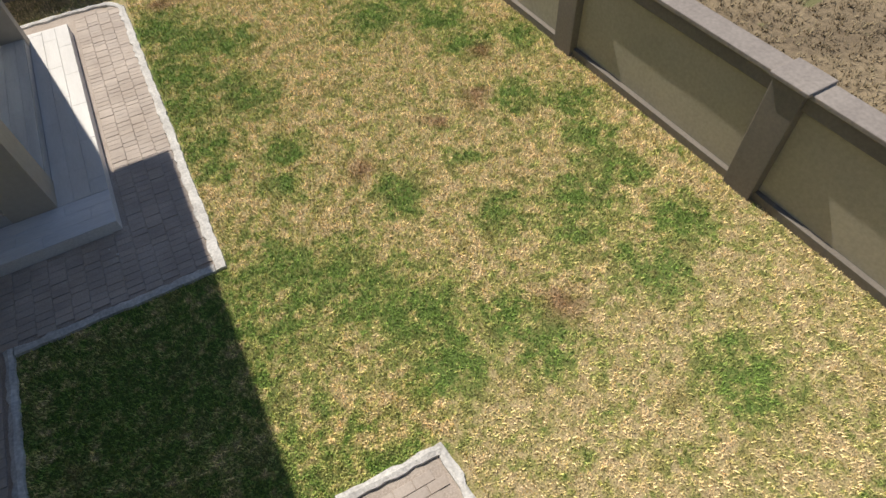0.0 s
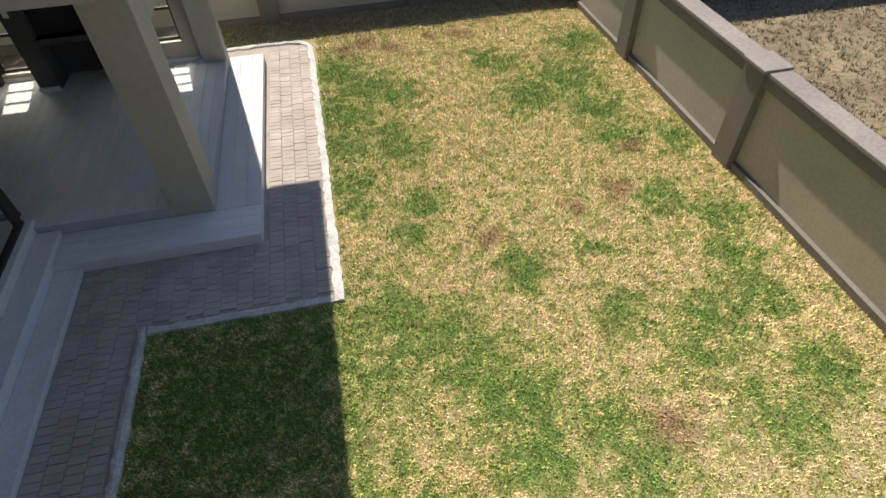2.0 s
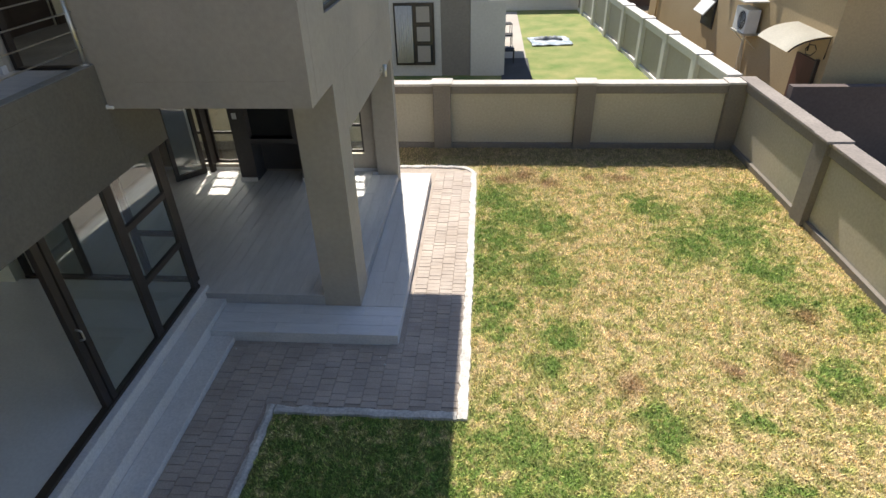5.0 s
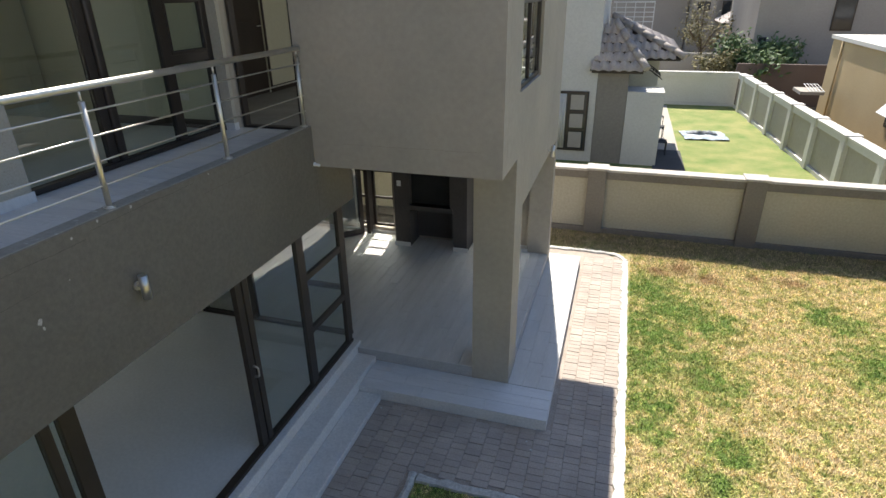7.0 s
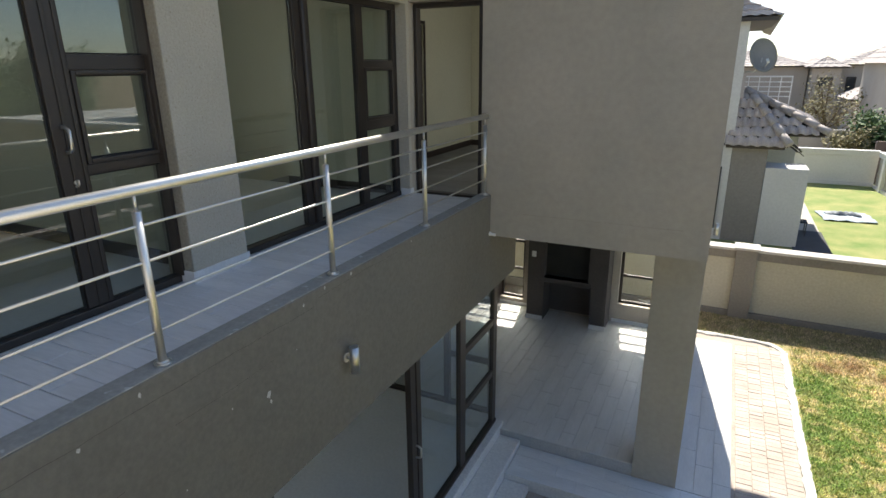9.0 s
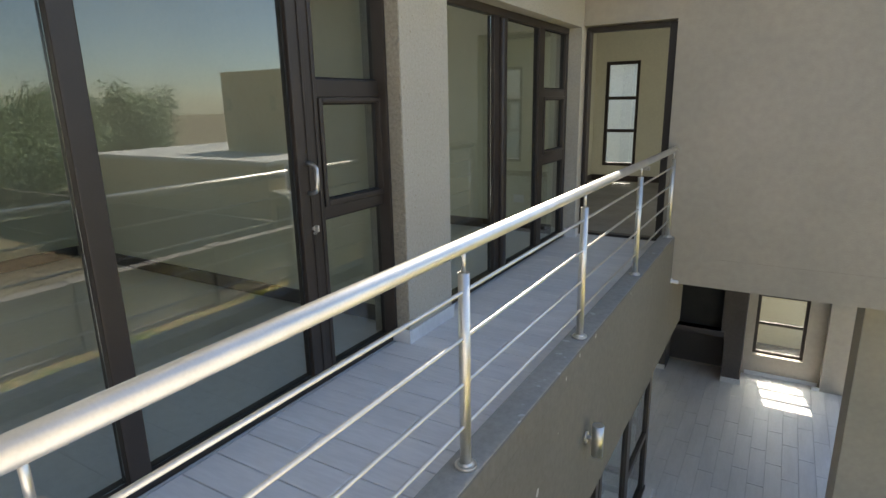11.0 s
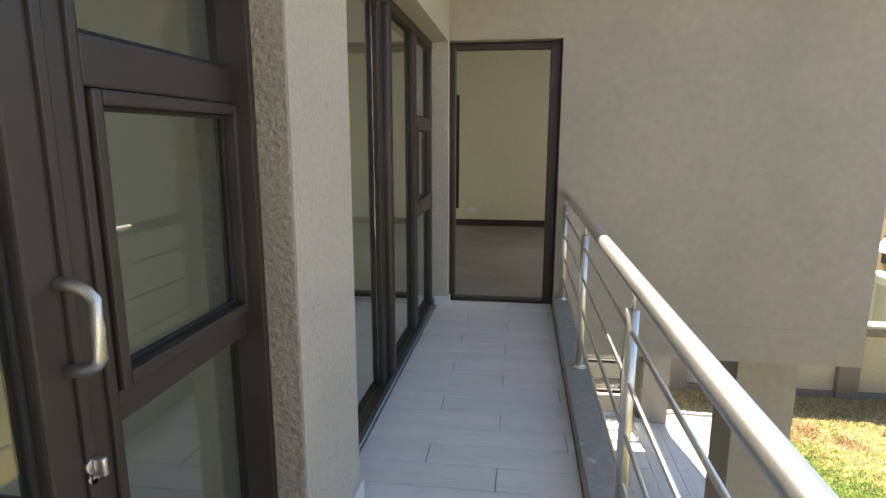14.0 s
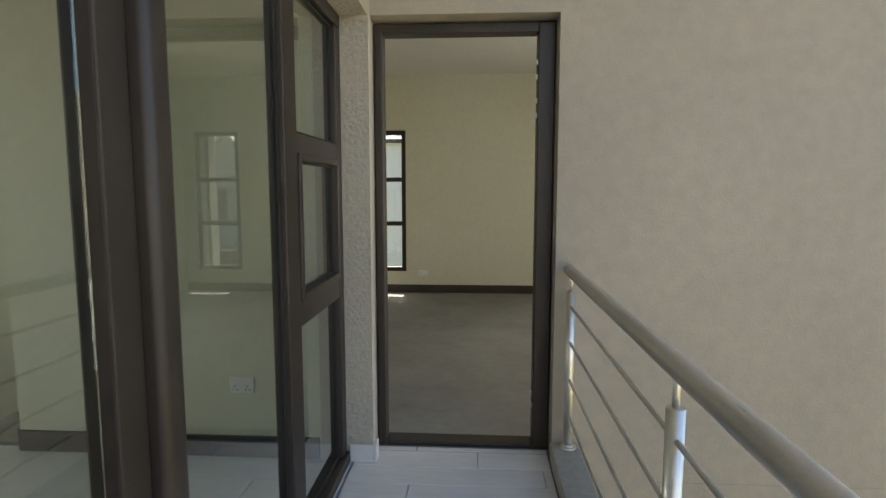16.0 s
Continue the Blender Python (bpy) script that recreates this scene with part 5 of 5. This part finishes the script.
tree("shrub", (6.1, 35.6, 0), 3.4, 2.2, LEAF, "dense dark green garden shrub behind a wall", 1, 9500, 0.17, 0.1, True)
tree("shrub", (4.2, 35.0, 0), 2.3, 1.4, LEAF_DRY, "low yellow-green garden shrub", 2, 2200, 0.12, 0.1, True)
tree("tree", (4.4, 47.0, 0), 4.6, 2.4, LEAF_DRY, "half-bare yellowish garden tree", 3, 1500, 0.12, 0.35)
tree("tree", (7.6, 46.0, 0), 5.2, 2.0, LEAF_DRY, "slender pale green garden tree", 4, 1700, 0.14, 0.35)
for k, (x, y, h) in enumerate(((25, 11, 5.9), (28, 15.5, 6.2), (32, 19, 6.4), (36, 21, 6.6), (33, 25, 6.6), (40, 25, 6.9), (29, 8, 6.0), (38, 29, 6.8))):
    tree("tree", (x, y, 0), h, 3.4, LEAF, "leafy green tree beyond the vacant lot", 20 + k, 12000, 0.17, 0.15)

# ---- lawn blades and lot tufts ----
def blades(name, count, region, size, mat, label, seed, clump=1):
    rng = np.random.default_rng(seed)
    pts = []
    for (x0, x1, y0, y1), share in region:
        k = int(count * share)
        pts.append(np.stack([rng.uniform(x0, x1, k), rng.uniform(y0, y1, k)], 1))
    p = np.repeat(np.concatenate(pts), clump, 0)
    k = len(p)
    p = p + rng.normal(0, 0.03, p.shape) * (clump > 1)
    a = rng.uniform(0, 2 * np.pi, k)
    L = size * rng.uniform(0.5, 1.3, k)
    lean = rng.uniform(0.25, 1.0, k) * L
    wd = 0.10 * L + 0.0035
    v = np.zeros((k, 3, 3))
    v[:, 0, 0], v[:, 0, 1] = p[:, 0] - wd * np.sin(a), p[:, 1] + wd * np.cos(a)
    v[:, 1, 0], v[:, 1, 1] = p[:, 0] + wd * np.sin(a), p[:, 1] - wd * np.cos(a)
    v[:, 2, 0], v[:, 2, 1], v[:, 2, 2] = p[:, 0] + lean * np.cos(a), p[:, 1] + lean * np.sin(a), L * 0.75
    v[:, :2, 2] = -0.004
    me = bpy.data.meshes.new(name)
    me.from_pydata(v.reshape(-1, 3).tolist(), [], np.arange(3 * k).reshape(-1, 3).tolist())
    me.materials.append(mat)
    return tagged(new(name, me), label, "grass", "", "stuff")


blades("grass", 400000, (((0.16, 6.35, 3.0, 13.95), 0.70), ((1.5, 6.45, -1.0, 3.0), 0.12), ((0.16, 1.6, 2.25, 3.0), 0.02), ((-2.27, 0.16, 0.5, 5.38), 0.14), ((-3, 0.2, 12.88, 13.95), 0.02)), 0.045, BLADE, "short dry and green lawn grass blades", 5)
blades("dry_grass", 16000, (((6.8, 20, -4, 12.6), 1.0),), 0.08, VELD, "tufts of dry yellow veld grass", 6, 6)

# ---- pieces: balcony and patio tiles, pavers ----
def shared(name, me, at, parent):
    o = new(name, me)
    o.parent = parent
    o.location = at
    return o


def slab_mesh(name, lx, ly, lz, mat, bevel=0.003):
    bm = bmesh.new()
    b = bevel
    lo = [bm.verts.new(q) for q in ((-lx / 2, -ly / 2, 0), (lx / 2, -ly / 2, 0), (lx / 2, ly / 2, 0), (-lx / 2, ly / 2, 0))]
    md = [bm.verts.new((v.co.x, v.co.y, lz - b)) for v in lo]
    hi = [bm.verts.new((v.co.x * (1 - 2 * b / lx), v.co.y * (1 - 2 * b / ly), lz)) for v in lo]
    for r0, r1 in ((lo, md), (md, hi)):
        for k in range(4):
            bm.faces.new((r0[k], r0[(k + 1) % 4], r1[(k + 1) % 4], r1[k]))
    bm.faces.new(hi)
    return mesh(name, bm, mat)


def tile_field(parent, x0, x1, y0, y1, z, along, length, width, step, mat, name="tile", gap=0.004):
    """Staggered planks cut to the field's edges; equal sizes share one mesh."""
    cache = {}
    u0, u1, v0, v1 = (x0, x1, y0, y1) if along == "x" else (y0, y1, x0, x1)
    r, v = 0, v0
    while v < v1 - 0.02:
        vb = min(v + width, v1)
        u = u0 - ((r * step) % length)
        while u < u1:
            a, b = max(u, u0), min(u + length, u1)
            if b - a > 0.03:
                lu, lv = round(b - a - gap, 3), round(vb - v - gap, 3)
                if (lu, lv) not in cache:
                    cache[lu, lv] = slab_mesh(name, *((lu, lv) if along == "x" else (lv, lu)), 0.012, mat)
                c = ((a + b) / 2, (v + vb) / 2)
                shared(name, cache[lu, lv], (*(c if along == "x" else (c[1], c[0])), z - 0.012), parent)
            u += length
        v += width
        r += 1


fb = structure_root("floor_balcony", "pale blue-grey wood-look plank tiles on the balcony", "floor")
tile_field(fb, -4.865, -3.918, -0.2, 6.53, F1, "x", 0.92, 0.163, 0.307, TILE)
fpat = structure_root("floor_patio", "pale grey wood-look plank tiles on the patio", "floor")
tile_field(fpat, -7.1, -1.56, 7.38, 11.79, PATIO, "y", 0.92, 0.20, 0.307, TILE_PATIO)
fst = structure_root("floor_step", "pale plank tiles on the patio step", "floor")
tile_field(fst, -1.545, -0.885, 7.36, 12.05, TREAD, "y", 0.92, 0.22, 0.307, TILE_PATIO)
tile_field(fst, -3.61, -0.885, 6.705, 7.355, TREAD, "x", 0.92, 0.216, 0.307, TILE)

pv = structure_root("paving", "weathered grey-brown cement brick pavers", "paving")
PL, PW, PH = 0.205, 0.105, 0.05
paver = slab_mesh("paver", PL - 0.004, PW - 0.003, PH, PAVER, 0.004)
rng = random.Random(11)


def on_paving(x, y):
    if x > -0.89 and y > 5.53:
        return x < -0.005 and y < 12.62
    if y > 5.53:
        return y < 6.70 and x > -3.27
    return -3.27 < x < -2.43 and y > -0.5


near = 0
rest_faces = []
col = 0
x = -3.27 + PL / 2
while x < 0.0:
    y = -0.5 + (PW / 2 if col % 2 else 0.0)
    while y < 12.7:
        if on_paving(x - PL * 0.42, y - PW * 0.4) and on_paving(x + PL * 0.42, y + PW * 0.4):
            dz = rng.uniform(-0.004, 0.004)
            if near < 300 and (y > 5.4 and y < 9.2):
                o = shared("paver", paver, (x, y, -0.03 + dz), pv)
                o.rotation_euler = (rng.uniform(-0.012, 0.012), rng.uniform(-0.012, 0.012), rng.uniform(-0.012, 0.012))
                near += 1
            else:
                rest_faces.append((x, y, dz))
        y += PW
    x += PL
    col += 1
y = 0.2
while y < 2.08:
    x = 0.27 + PL / 2 + (PL / 2 if int(y * 10) % 2 else 0)
    while x < 1.29:
        rest_faces.append((x, y, rng.uniform(-0.004, 0.004)))
        x += PL
    y += PW
vs, fs = [], []
for x, y, dz in rest_faces:
    i = len(vs)
    for k, (s, z) in enumerate(((0.5, -0.03), (0.5, 0.0165), (0.48, 0.02))):
        vs += [(x + sx * (PL - 0.006) * s, y + sy * (PW - 0.005) * s, z + dz) for sx, sy in ((-1, -1), (1, -1), (1, 1), (-1, 1))]
    for b in (0, 4):
        fs += [(i + b + k, i + b + (k + 1) % 4, i + b + 4 + (k + 1) % 4, i + b + 4 + k) for k in range(4)]
    fs.append((i + 8, i + 9, i + 10, i + 11))
me = bpy.data.meshes.new("pavers_far")
me.from_pydata(vs, [], fs)
me.materials.append(PAVER_REST)
o = tagged(new("pavers_far", me), "", "", "", "stuff")
o.parent = pv
